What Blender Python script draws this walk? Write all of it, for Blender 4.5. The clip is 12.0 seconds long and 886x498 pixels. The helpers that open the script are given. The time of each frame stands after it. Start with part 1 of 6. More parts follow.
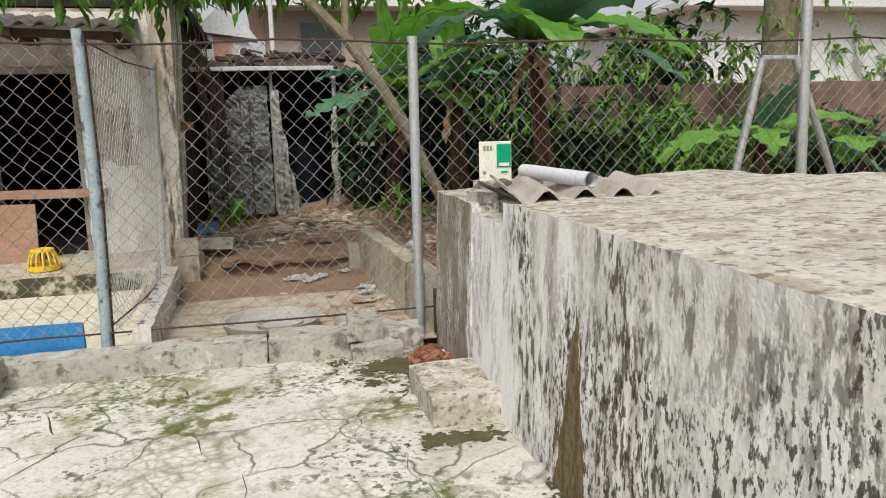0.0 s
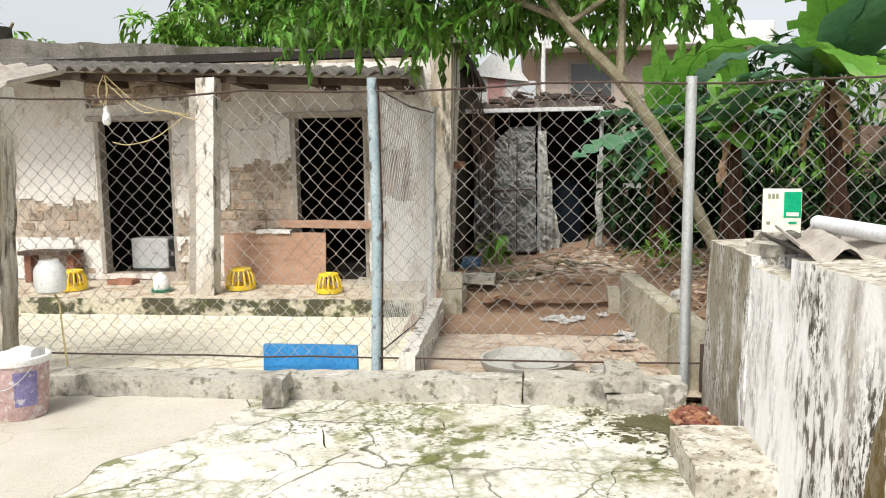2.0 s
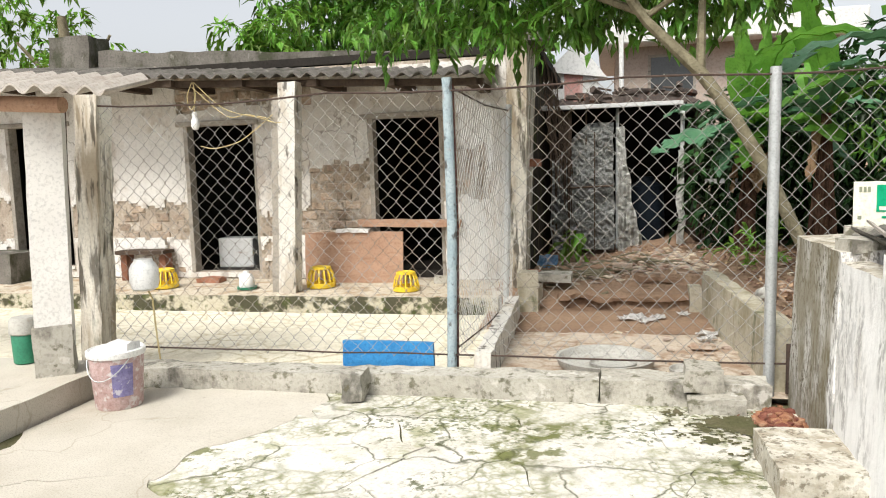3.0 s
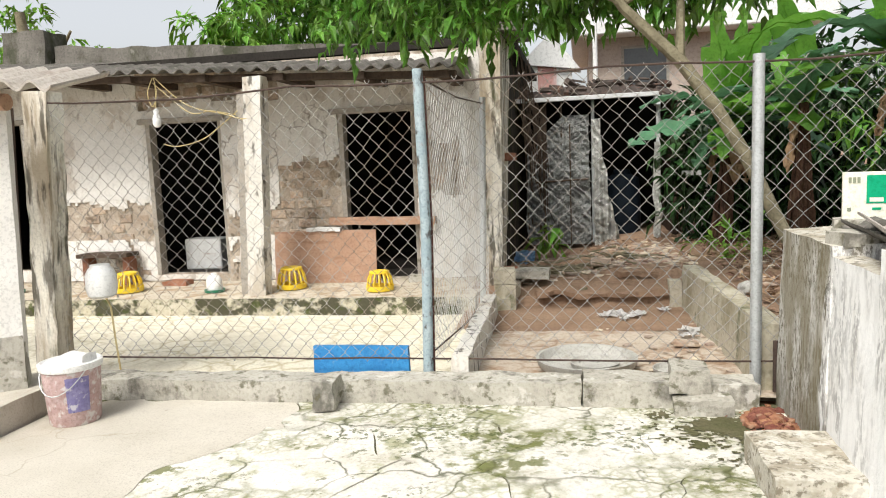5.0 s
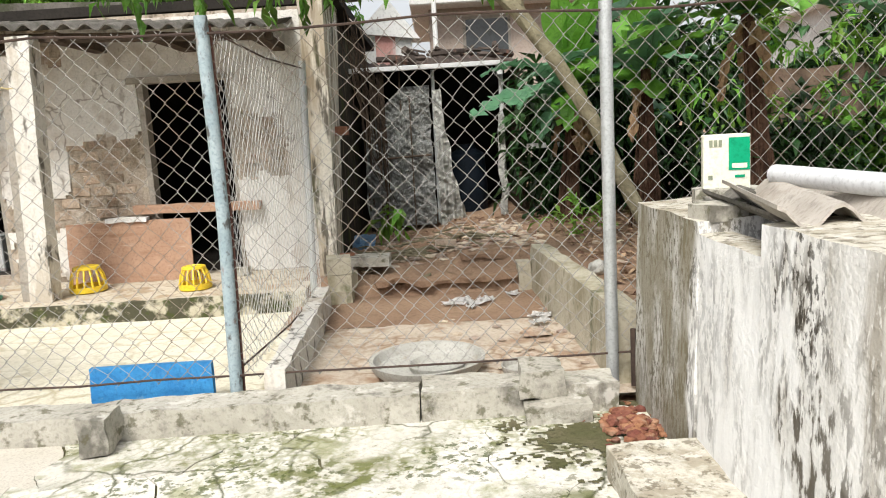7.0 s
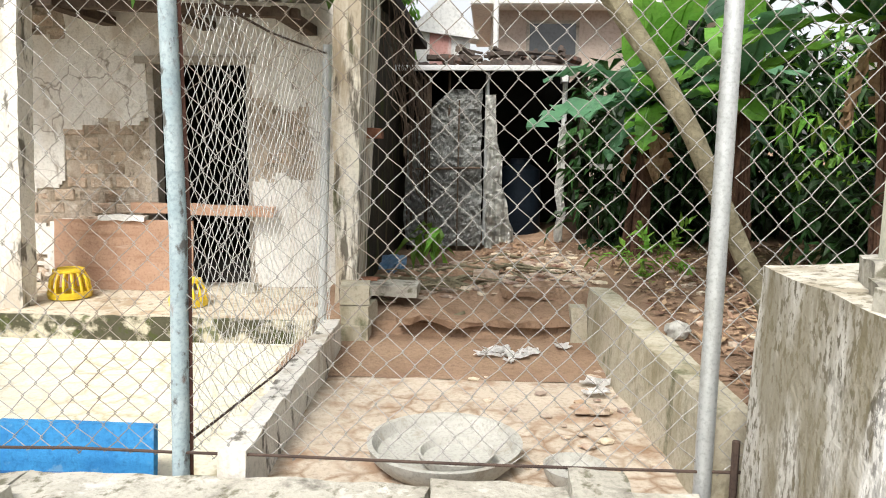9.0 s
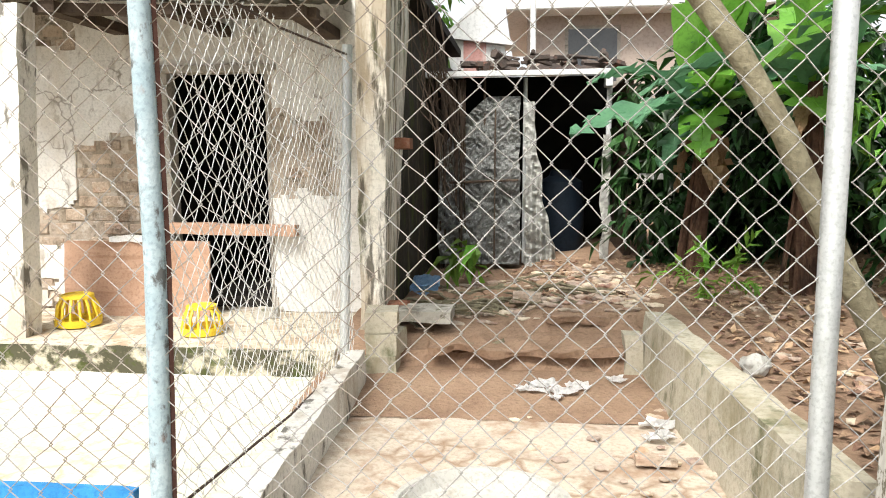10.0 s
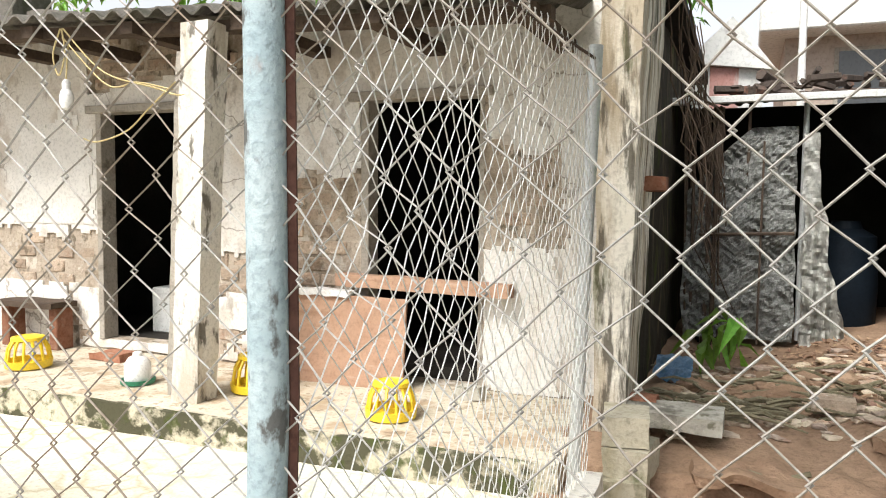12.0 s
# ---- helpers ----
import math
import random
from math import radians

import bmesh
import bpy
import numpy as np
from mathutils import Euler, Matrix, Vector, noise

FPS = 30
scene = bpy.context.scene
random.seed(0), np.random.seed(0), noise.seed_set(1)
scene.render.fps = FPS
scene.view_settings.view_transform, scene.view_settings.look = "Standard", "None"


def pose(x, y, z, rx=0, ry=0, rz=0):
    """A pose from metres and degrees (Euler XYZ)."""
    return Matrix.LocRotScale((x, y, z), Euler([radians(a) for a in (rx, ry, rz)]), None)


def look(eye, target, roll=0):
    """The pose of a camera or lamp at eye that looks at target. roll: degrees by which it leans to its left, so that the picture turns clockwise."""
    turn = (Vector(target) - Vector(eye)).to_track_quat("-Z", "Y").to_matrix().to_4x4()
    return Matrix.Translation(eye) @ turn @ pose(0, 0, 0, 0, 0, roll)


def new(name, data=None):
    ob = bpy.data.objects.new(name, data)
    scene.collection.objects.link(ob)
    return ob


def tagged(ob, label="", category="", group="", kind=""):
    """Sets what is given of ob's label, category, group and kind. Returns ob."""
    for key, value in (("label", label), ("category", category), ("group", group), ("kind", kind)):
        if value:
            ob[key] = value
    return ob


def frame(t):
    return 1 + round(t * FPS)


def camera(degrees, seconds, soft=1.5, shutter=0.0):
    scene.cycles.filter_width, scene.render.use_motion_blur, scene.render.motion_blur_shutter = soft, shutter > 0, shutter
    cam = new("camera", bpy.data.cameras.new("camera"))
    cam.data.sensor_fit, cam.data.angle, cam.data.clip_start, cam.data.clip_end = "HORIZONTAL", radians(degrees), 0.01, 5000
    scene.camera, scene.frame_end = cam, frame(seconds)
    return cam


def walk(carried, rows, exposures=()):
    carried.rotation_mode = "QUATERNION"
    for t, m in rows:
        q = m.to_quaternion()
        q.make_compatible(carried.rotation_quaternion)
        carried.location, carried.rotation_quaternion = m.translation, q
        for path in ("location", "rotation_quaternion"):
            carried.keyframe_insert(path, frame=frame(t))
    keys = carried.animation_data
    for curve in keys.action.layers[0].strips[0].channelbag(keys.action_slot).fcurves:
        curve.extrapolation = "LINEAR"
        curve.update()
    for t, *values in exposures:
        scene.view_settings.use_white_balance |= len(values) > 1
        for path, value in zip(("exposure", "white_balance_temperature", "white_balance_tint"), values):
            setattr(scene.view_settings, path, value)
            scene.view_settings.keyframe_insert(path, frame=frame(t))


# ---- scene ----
U = 1.1  # metres in one unit of the plan below
cam = camera(61.7, 12.0, soft=1.05)
PATH = [
    (0, (0.062, 0.866, 1.433), (0.504, 2.787, 1.097), -1.6),
    (0.5, (-0.006, 0.946, 1.434), (0.267, 2.906, 1.145), -2.0),
    (1, (-0.003, 0.981, 1.455), (0.171, 2.957, 1.199), -4.1),
    (1.5, (0.023, 0.954, 1.458), (-0.008, 2.94, 1.217), -1.4),
    (2, (0.031, 0.944, 1.458), (-0.203, 2.918, 1.237), -0.8),
    (2.5, (0.042, 0.934, 1.454), (-0.342, 2.885, 1.236), -1.7),
    (3, (0.051, 0.92, 1.452), (-0.389, 2.859, 1.233), -1.7),
    (4.8, (0.067, 0.986, 1.458), (-0.469, 2.896, 1.206), -2.0),
    (5, (0.015, 1.132, 1.456), (-0.36, 3.082, 1.221), -2.5),
    (5.5, (0.021, 1.319, 1.428), (-0.147, 3.3, 1.217), -6.1),
    (6, (0.104, 1.514, 1.408), (-0.041, 3.494, 1.165), -1.6),
    (6.5, (0.161, 1.669, 1.378), (-0.009, 3.639, 1.074), -0.6),
    (7, (0.131, 1.917, 1.389), (0.136, 3.893, 1.082), -3.5),
    (7.2, (0.142, 2.007, 1.378), (0.185, 3.98, 1.053), -3.7),
    (8.8, (0.172, 2.889, 1.382), (0.188, 4.868, 1.089), -0.5),
    (9, (0.181, 3.01, 1.389), (0.062, 4.986, 1.11), 0.6),
    (9.5, (0.229, 3.243, 1.374), (-0.093, 5.202, 1.135), 0.7),
    (10, (0.162, 3.539, 1.355), (-0.059, 5.512, 1.115), -0.4),
    (10.5, (0.131, 3.875, 1.356), (-0.167, 5.839, 1.123), 2.4),
    (11, (0.016, 4.099, 1.358), (-0.398, 6.044, 1.147), -2.7),
    (11.5, (-0.087, 4.431, 1.354), (-0.596, 6.359, 1.199), -0.2),
    (12, (-0.265, 4.691, 1.357), (-1.017, 6.54, 1.233), 0.5),
]
EXPOSURES = [(0.0, 0.2), (0.5, 0.27), (1.0, 0.64), (2.5, 0.76), (5.0, 0.74), (7.0, 0.76), (9.0, 1.02), (10.5, 1.36), (11.5, 1.28), (12.0, 1.12)]
walk(cam, [(t, look(eye, target, roll)) for t, eye, target, roll in PATH], EXPOSURES)

# ---- world and sun: bright, thin overcast ----
world = bpy.data.worlds.new("sky")
scene.world = world
world.use_nodes = True
wn, wl = world.node_tree.nodes, world.node_tree.links
wn.clear()
sky = wn.new("ShaderNodeTexSky")
sky.sky_type = "NISHITA"
sky.sun_disc = False
sky.sun_elevation, sky.sun_rotation = radians(58), radians(205)
sky.dust_density, sky.air_density = 4.0, 1.0
veil = wn.new("ShaderNodeHueSaturation")
veil.inputs["Saturation"].default_value = 0.22
glow = wn.new("ShaderNodeBackground")
glow.inputs["Strength"].default_value = 0.13
wout = wn.new("ShaderNodeOutputWorld")
wl.new(sky.outputs[0], veil.inputs["Color"])
wl.new(veil.outputs[0], glow.inputs["Color"])
wl.new(glow.outputs[0], wout.inputs["Surface"])
sun_data = bpy.data.lights.new("sun", "SUN")
sun_data.energy, sun_data.angle, sun_data.color = 1.9, radians(18), (1.0, 0.965, 0.9)
sun = new("sun", sun_data)
sun.matrix_world = look((-4, -8, 16), (0, 5, 0))


# ---- materials ----
def surf(name, c1, c2, scale=3.0, rough=0.9, bump=0.3, fine=60.0, stains=(), metal=0.0, spec=0.12, vary=0.0, island=0.0, thin=0.0):
    """c1/c2 mixed by a broad noise, a fine grain, then stains: (colour, scale, stretch xyz, low, high, amount)."""
    m = bpy.data.materials.new(name)
    m.use_nodes = True
    n, l = m.node_tree.nodes, m.node_tree.links
    b = n["Principled BSDF"]
    b.inputs["Roughness"].default_value, b.inputs["Metallic"].default_value = rough, metal
    b.inputs["Specular IOR Level"].default_value = spec
    geo = n.new("ShaderNodeNewGeometry")

    def noise_tex(sc, stretch=(1, 1, 1), detail=5.0, shift=0.0):
        mp = n.new("ShaderNodeMapping")
        mp.inputs["Scale"].default_value = stretch
        mp.inputs["Location"].default_value = (shift, shift * 0.7, shift * 1.3)
        l.new(geo.outputs["Position"], mp.inputs["Vector"])
        t = n.new("ShaderNodeTexNoise")
        t.inputs["Scale"].default_value, t.inputs["Detail"].default_value = sc, detail
        t.inputs["Roughness"].default_value = 0.62
        l.new(mp.outputs[0], t.inputs["Vector"])
        return t.outputs["Fac"]

    def ramp(fac, lo, hi, amount=1.0):
        r = n.new("ShaderNodeMapRange")
        r.inputs["From Min"].default_value, r.inputs["From Max"].default_value = lo, hi
        r.inputs["To Max"].default_value = amount
        l.new(fac, r.inputs["Value"])
        return r.outputs[0]

    def mix(fac, a, c):
        x = n.new("ShaderNodeMix")
        x.data_type = "RGBA"
        l.new(fac, x.inputs["Factor"])
        if isinstance(a, tuple):
            x.inputs["A"].default_value = (*a, 1)
        else:
            l.new(a, x.inputs["A"])
        x.inputs["B"].default_value = (*c, 1)
        return x.outputs["Result"]

    col = mix(ramp(noise_tex(scale), 0.3, 0.7), c1, c2)
    grain = noise_tex(fine, detail=3.0, shift=7.0)
    dark = tuple(v * 0.55 for v in c1)
    col = mix(ramp(grain, 0.48, 0.7, 0.5), col, dark)
    for i, (sc_col, sc, stretch, lo, hi, amount, *drift) in enumerate(stains):
        fac = ramp(noise_tex(sc, stretch, 6.0, 3.1 * (i + 1)), lo, hi, amount)
        if drift:
            both = n.new("ShaderNodeMath")
            both.operation = "MULTIPLY"
            l.new(fac, both.inputs[0])
            l.new(ramp(noise_tex(drift[0], (1, 1, 0.7), 3.0, 5.7 + i), drift[1], drift[2]), both.inputs[1])
            fac = both.outputs[0]
        col = mix(fac, col, sc_col)
    if vary or island:
        src = n.new("ShaderNodeObjectInfo").outputs["Random"] if vary else geo.outputs["Random Per Island"]
        hs = n.new("ShaderNodeHueSaturation")
        k = vary or island
        l.new(ramp(src, 0.0, 1.0, 2 * k), hs.inputs["Value"])
        r = hs.inputs["Value"].links[0].from_node
        r.inputs["To Min"].default_value, r.inputs["To Max"].default_value = 1 - k, 1 + k
        if island:
            h2 = n.new("ShaderNodeMapRange")
            h2.inputs["To Min"].default_value, h2.inputs["To Max"].default_value = 0.48, 0.515
            l.new(src, h2.inputs["Value"])
            l.new(h2.outputs[0], hs.inputs["Hue"])
        l.new(col, hs.inputs["Color"])
        col = hs.outputs[0]
    l.new(col, b.inputs["Base Color"])
    if bump:
        add = n.new("ShaderNodeMath")
        add.operation = "ADD"
        l.new(grain, add.inputs[0])
        l.new(noise_tex(fine * 0.22, detail=4.0, shift=2.0), add.inputs[1])
        bp = n.new("ShaderNodeBump")
        bp.inputs["Strength"].default_value, bp.inputs["Distance"].default_value = bump, 0.012
        l.new(add.outputs[0], bp.inputs["Height"])
        l.new(bp.outputs[0], b.inputs["Normal"])
    if thin:
        b.inputs["Subsurface Weight"].default_value = 0
        tr = n.new("ShaderNodeBsdfTranslucent")
        l.new(col, tr.inputs["Color"])
        ms = n.new("ShaderNodeMixShader")
        ms.inputs[0].default_value = thin
        l.new(b.outputs[0], ms.inputs[1])
        l.new(tr.outputs[0], ms.inputs[2])
        l.new(ms.outputs[0], n["Material Output"].inputs["Surface"])
    return m


MOSS, GRIME, RUST = (0.06, 0.075, 0.02), (0.045, 0.04, 0.032), (0.2, 0.075, 0.03)
M = {}
M["yard"] = surf("yard_concrete", (0.58, 0.555, 0.49), (0.7, 0.675, 0.61), 1.6, 0.92, 0.35, 55,
                 [((0.36, 0.33, 0.25), 2.2, (1, 1, 1), 0.5, 0.7, 0.6), ((0.2, 0.21, 0.07), 3.0, (1, 1, 1), 0.56, 0.64, 0.6), ((0.12, 0.13, 0.035), 9.0, (1, 1, 1), 0.5, 0.57, 0.85, 1.3, 0.51, 0.59), (MOSS, 24.0, (1, 1, 1), 0.52, 0.58, 0.8, 1.6, 0.5, 0.58), ((0.1, 0.1, 0.05), 16.0, (1, 1, 1), 0.62, 0.68, 0.7)], vary=0.05)
M["joint"] = surf("mossy_joint_dirt", (0.07, 0.075, 0.03), (0.13, 0.115, 0.07), 6, 1.0, 0.6, 50)
M["smooth_yard"] = surf("trowelled_cement", (0.44, 0.405, 0.335), (0.56, 0.525, 0.455), 1.2, 0.8, 0.15, 110,
                        [((0.3, 0.26, 0.2), 1.1, (1, 1, 1), 0.52, 0.68, 0.5), (GRIME, 9, (1, 1, 1), 0.68, 0.74, 0.5)])
M["penfloor"] = surf("pale_pen_cement", (0.66, 0.61, 0.48), (0.76, 0.72, 0.6), 2.2, 0.9, 0.35, 45,
                     [((0.4, 0.34, 0.22), 6, (1, 1, 1), 0.56, 0.72, 0.55), ((0.3, 0.25, 0.15), 20, (1, 1, 1), 0.62, 0.7, 0.4)])
M["soil"] = surf("red_brown_soil", (0.235, 0.15, 0.1), (0.34, 0.235, 0.16), 2.4, 1.0, 0.9, 38,
                 [((0.16, 0.1, 0.062), 4, (1, 1, 1), 0.56, 0.7, 0.6), ((0.38, 0.27, 0.18), 11, (1, 1, 1), 0.62, 0.72, 0.5)])
M["pencement"] = surf("dusty_dog_pen_cement", (0.46, 0.38, 0.3), (0.56, 0.49, 0.4), 2.6, 0.95, 0.4, 40,
                      [((0.3, 0.19, 0.12), 3, (1, 1, 1), 0.52, 0.64, 0.8), ((0.22, 0.13, 0.08), 13, (1, 1, 1), 0.6, 0.7, 0.6)])
M["kerb"] = surf("worn_kerb_cement", (0.34, 0.32, 0.27), (0.48, 0.46, 0.4), 4, 0.92, 0.6, 40,
                 [(GRIME, 5, (1, 1, 0.6), 0.54, 0.66, 0.65), ((0.1, 0.095, 0.055), 12, (1, 1, 1), 0.56, 0.64, 0.75), ((0.62, 0.6, 0.55), 7, (1, 1, 1), 0.6, 0.66, 0.6)], vary=0.08)
M["plaster"] = surf("limewashed_plaster", (0.66, 0.63, 0.58), (0.77, 0.75, 0.71), 1.3, 0.9, 0.25, 50,
                    [((0.36, 0.29, 0.22), 2.6, (1, 1, 0.8), 0.53, 0.62, 0.5), ((0.24, 0.2, 0.16), 11, (1, 1, 0.5), 0.58, 0.66, 0.55), ((0.5, 0.4, 0.28), 1.3, (1, 1, 0.8), 0.55, 0.7, 0.45), ((0.3, 0.27, 0.22), 10, (1, 1, 0.35), 0.64, 0.74, 0.5)])
M["core"] = surf("raw_mortar_wall", (0.34, 0.28, 0.22), (0.5, 0.43, 0.35), 5, 0.95, 0.9, 42,
                 [((0.2, 0.16, 0.11), 5, (1, 1, 0.7), 0.52, 0.62, 0.7), ((0.09, 0.075, 0.05), 13, (1, 1, 0.7), 0.56, 0.63, 0.7), ((0.6, 0.55, 0.48), 7, (1, 1, 1), 0.56, 0.64, 0.6)])
M["brick"] = surf("weathered_block", (0.36, 0.28, 0.21), (0.5, 0.4, 0.31), 9, 0.95, 0.9, 55,
                  [((0.12, 0.095, 0.065), 8, (1, 1, 1), 0.54, 0.63, 0.7), ((0.6, 0.54, 0.47), 11, (1, 1, 1), 0.56, 0.64, 0.6), ((0.36, 0.2, 0.13), 6, (1, 1, 1), 0.56, 0.7, 0.5), ((0.24, 0.2, 0.15), 14, (1, 1, 1), 0.6, 0.7, 0.5)], vary=0.22)
M["redbrick"] = surf("fired_red_brick", (0.24, 0.1, 0.06), (0.34, 0.18, 0.12), 12, 0.95, 0.6, 55,
                     [((0.45, 0.38, 0.3), 8, (1, 1, 1), 0.58, 0.7, 0.5)], vary=0.25)
M["brickdust"] = surf("crushed_brick", (0.19, 0.075, 0.045), (0.27, 0.13, 0.085), 14, 0.95, 0.6, 55, [((0.3, 0.22, 0.16), 11, (1, 1, 1), 0.56, 0.68, 0.6)], island=0.35)
M["rubble"] = surf("rubble_and_stones", (0.42, 0.34, 0.26), (0.52, 0.44, 0.35), 9, 0.95, 0.6, 55,
                   [((0.3, 0.16, 0.1), 9, (1, 1, 1), 0.5, 0.64, 0.7)], island=0.3)
M["litter"] = surf("dry_leaves_and_chips", (0.24, 0.145, 0.09), (0.36, 0.25, 0.17), 12, 0.9, 0.2, 60, island=0.45)
M["porch"] = surf("porch_cement", (0.5, 0.44, 0.34), (0.6, 0.54, 0.44), 3, 0.92, 0.4, 45,
                  [((0.33, 0.23, 0.14), 4, (1, 1, 1), 0.5, 0.62, 0.75), ((0.2, 0.14, 0.09), 15, (1, 1, 1), 0.56, 0.62, 0.6)])
M["porchface"] = surf("mossy_porch_edge", (0.46, 0.42, 0.31), (0.54, 0.5, 0.4), 3, 0.95, 0.6, 40,
                      [((0.04, 0.04, 0.02), 4.5, (1, 1, 1.2), 0.46, 0.54, 0.92), (MOSS, 9, (1, 1, 1), 0.54, 0.62, 0.8)])
M["pillar"] = surf("streaked_cream_render", (0.68, 0.64, 0.54), (0.78, 0.75, 0.68), 2, 0.92, 0.4, 45,
                   [((0.07, 0.06, 0.045), 11, (1, 1, 0.14), 0.52, 0.6, 0.8), ((0.36, 0.29, 0.2), 7, (1, 1, 0.14), 0.46, 0.6, 0.75), ((0.07, 0.06, 0.045), 14, (1, 1, 0.16), 0.54, 0.62, 0.85), (MOSS, 5, (1, 1, 0.3), 0.58, 0.68, 0.7)])
M["roofsheet"] = surf("old_fibre_cement_sheet", (0.1, 0.092, 0.08), (0.2, 0.185, 0.165), 2.5, 0.95, 0.5, 45,
                      [((0.06, 0.06, 0.045), 5, (1, 1, 1), 0.5, 0.66, 0.8), ((0.42, 0.38, 0.33), 9, (1, 1, 1), 0.6, 0.72, 0.5)])
M["palesheet"] = surf("pale_fibre_cement_sheet", (0.36, 0.325, 0.28), (0.5, 0.46, 0.41), 2.5, 0.9, 0.4, 45,
                      [((0.25, 0.2, 0.16), 6, (1, 0.4, 1), 0.56, 0.7, 0.6)])
M["parapet"] = surf("blackened_parapet", (0.12, 0.11, 0.095), (0.22, 0.205, 0.18), 2.2, 0.95, 0.7, 40,
                    [((0.05, 0.055, 0.03), 3, (1, 1, 0.6), 0.48, 0.62, 0.8), ((0.42, 0.4, 0.36), 8, (1, 1, 0.6), 0.6, 0.7, 0.5)])
# near-black colour stands for the unlit rooms behind the doorways
M["interior"] = surf("shade_dark_interior", (0.022, 0.02, 0.018), (0.04, 0.035, 0.03), 2, 0.95, 0.3, 40)
M["whitewash"] = surf("whitewashed_column", (0.66, 0.64, 0.6), (0.76, 0.74, 0.7), 2, 0.85, 0.2, 50,
                      [((0.45, 0.38, 0.3), 5, (1, 1, 0.3), 0.6, 0.76, 0.5)])
M["oldwash"] = surf("worn_whitewashed_cement", (0.58, 0.55, 0.49), (0.7, 0.68, 0.63), 2, 0.9, 0.4, 45,
                    [((0.4, 0.34, 0.26), 6, (1, 1, 0.25), 0.52, 0.64, 0.7), ((0.08, 0.07, 0.055), 9, (1, 1, 0.4), 0.55, 0.62, 0.85)])
M["galv"] = surf("galvanised_pipe", (0.46, 0.48, 0.48), (0.56, 0.58, 0.58), 14, 0.45, 0.1, 80, [((0.3, 0.3, 0.28), 20, (1, 1, 0.4), 0.56, 0.7, 0.5)], metal=0.55)
M["oldpost"] = surf("flaking_blue_grey_pipe", (0.27, 0.35, 0.38), (0.4, 0.47, 0.49), 8, 0.7, 0.3, 70,
                    [((0.07, 0.06, 0.05), 16, (1, 1, 0.6), 0.55, 0.62, 0.85), (RUST, 12, (1, 1, 0.5), 0.6, 0.7, 0.6)], metal=0.1)
M["wire"] = surf("dull_galvanised_wire", (0.29, 0.28, 0.26), (0.42, 0.41, 0.385), 3, 0.6, 0.0, 90, [((0.2, 0.14, 0.09), 1.3, (1, 1, 1), 0.52, 0.66, 0.7)], metal=0.2)
M["palewire"] = surf("pale_galvanised_wire", (0.52, 0.53, 0.52), (0.62, 0.62, 0.6), 3, 0.55, 0.0, 90, [((0.3, 0.22, 0.15), 1.6, (1, 1, 1), 0.58, 0.7, 0.5)], metal=0.25)
M["darkwire"] = surf("dark_rusty_wire", (0.055, 0.04, 0.035), (0.1, 0.07, 0.055), 6, 0.8, 0.0, 90)
M["rustrod"] = surf("dark_red_rust", (0.07, 0.035, 0.028), (0.13, 0.065, 0.05), 8, 0.85, 0.2, 60)
M["wood"] = surf("weathered_board", (0.36, 0.22, 0.15), (0.46, 0.3, 0.21), 5, 0.85, 0.3, 50,
                 [((0.24, 0.13, 0.08), 7, (0.25, 1, 2), 0.54, 0.68, 0.6), ((0.55, 0.46, 0.38), 12, (0.3, 1, 2), 0.62, 0.7, 0.5)])
M["darkwood"] = surf("dark_old_timber", (0.06, 0.045, 0.035), (0.11, 0.08, 0.06), 6, 0.9, 0.4, 50)
M["lintel"] = surf("grey_timber", (0.3, 0.27, 0.23), (0.4, 0.37, 0.32), 6, 0.9, 0.4, 50, [((0.1, 0.08, 0.06), 9, (0.3, 1, 1), 0.55, 0.7, 0.7)])
M["yellow"] = surf("yellow_plastic", (0.75, 0.52, 0.02), (0.82, 0.6, 0.04), 8, 0.45, 0.05, 60, [((0.5, 0.34, 0.06), 9, (1, 1, 1), 0.62, 0.75, 0.5)], spec=0.5)
M["whiteplastic"] = surf("milky_plastic", (0.74, 0.74, 0.72), (0.8, 0.8, 0.78), 6, 0.4, 0.03, 60, [((0.5, 0.45, 0.36), 8, (1, 1, 1), 0.62, 0.76, 0.4)], spec=0.5)
M["greenplastic"] = surf("green_plastic", (0.02, 0.16, 0.09), (0.03, 0.22, 0.12), 8, 0.45, 0.05, 60, spec=0.5)
M["blue"] = surf("blue_rubber_mat", (0.03, 0.18, 0.42), (0.05, 0.26, 0.52), 6, 0.7, 0.5, 45, [((0.2, 0.34, 0.46), 14, (1, 1, 1), 0.6, 0.7, 0.5), ((0.02, 0.08, 0.2), 5, (1, 1, 1), 0.6, 0.75, 0.5)])
M["bluedark"] = surf("dark_blue_rubber", (0.015, 0.08, 0.22), (0.025, 0.12, 0.3), 6, 0.7, 0.4, 45)
M["carton"] = surf("cream_carton", (0.68, 0.67, 0.55), (0.74, 0.73, 0.62), 8, 0.6, 0.03, 60)
M["print_green"] = surf("green_print", (0.0, 0.28, 0.13), (0.01, 0.34, 0.17), 9, 0.5, 0.0, 60)
M["print_dark"] = surf("dark_print", (0.2, 0.22, 0.16), (0.26, 0.28, 0.2), 9, 0.6, 0.0, 60)
M["pvc"] = surf("white_pvc_pipe", (0.62, 0.63, 0.64), (0.7, 0.71, 0.72), 7, 0.45, 0.03, 60, [((0.42, 0.4, 0.36), 8, (1, 1, 1), 0.58, 0.72, 0.5)], spec=0.5)
# black that stands for shade in the shed, tank opening and pipe
M["black"] = surf("hollow_shade_black", (0.015, 0.014, 0.013), (0.025, 0.024, 0.022), 5, 0.9, 0.0, 60)
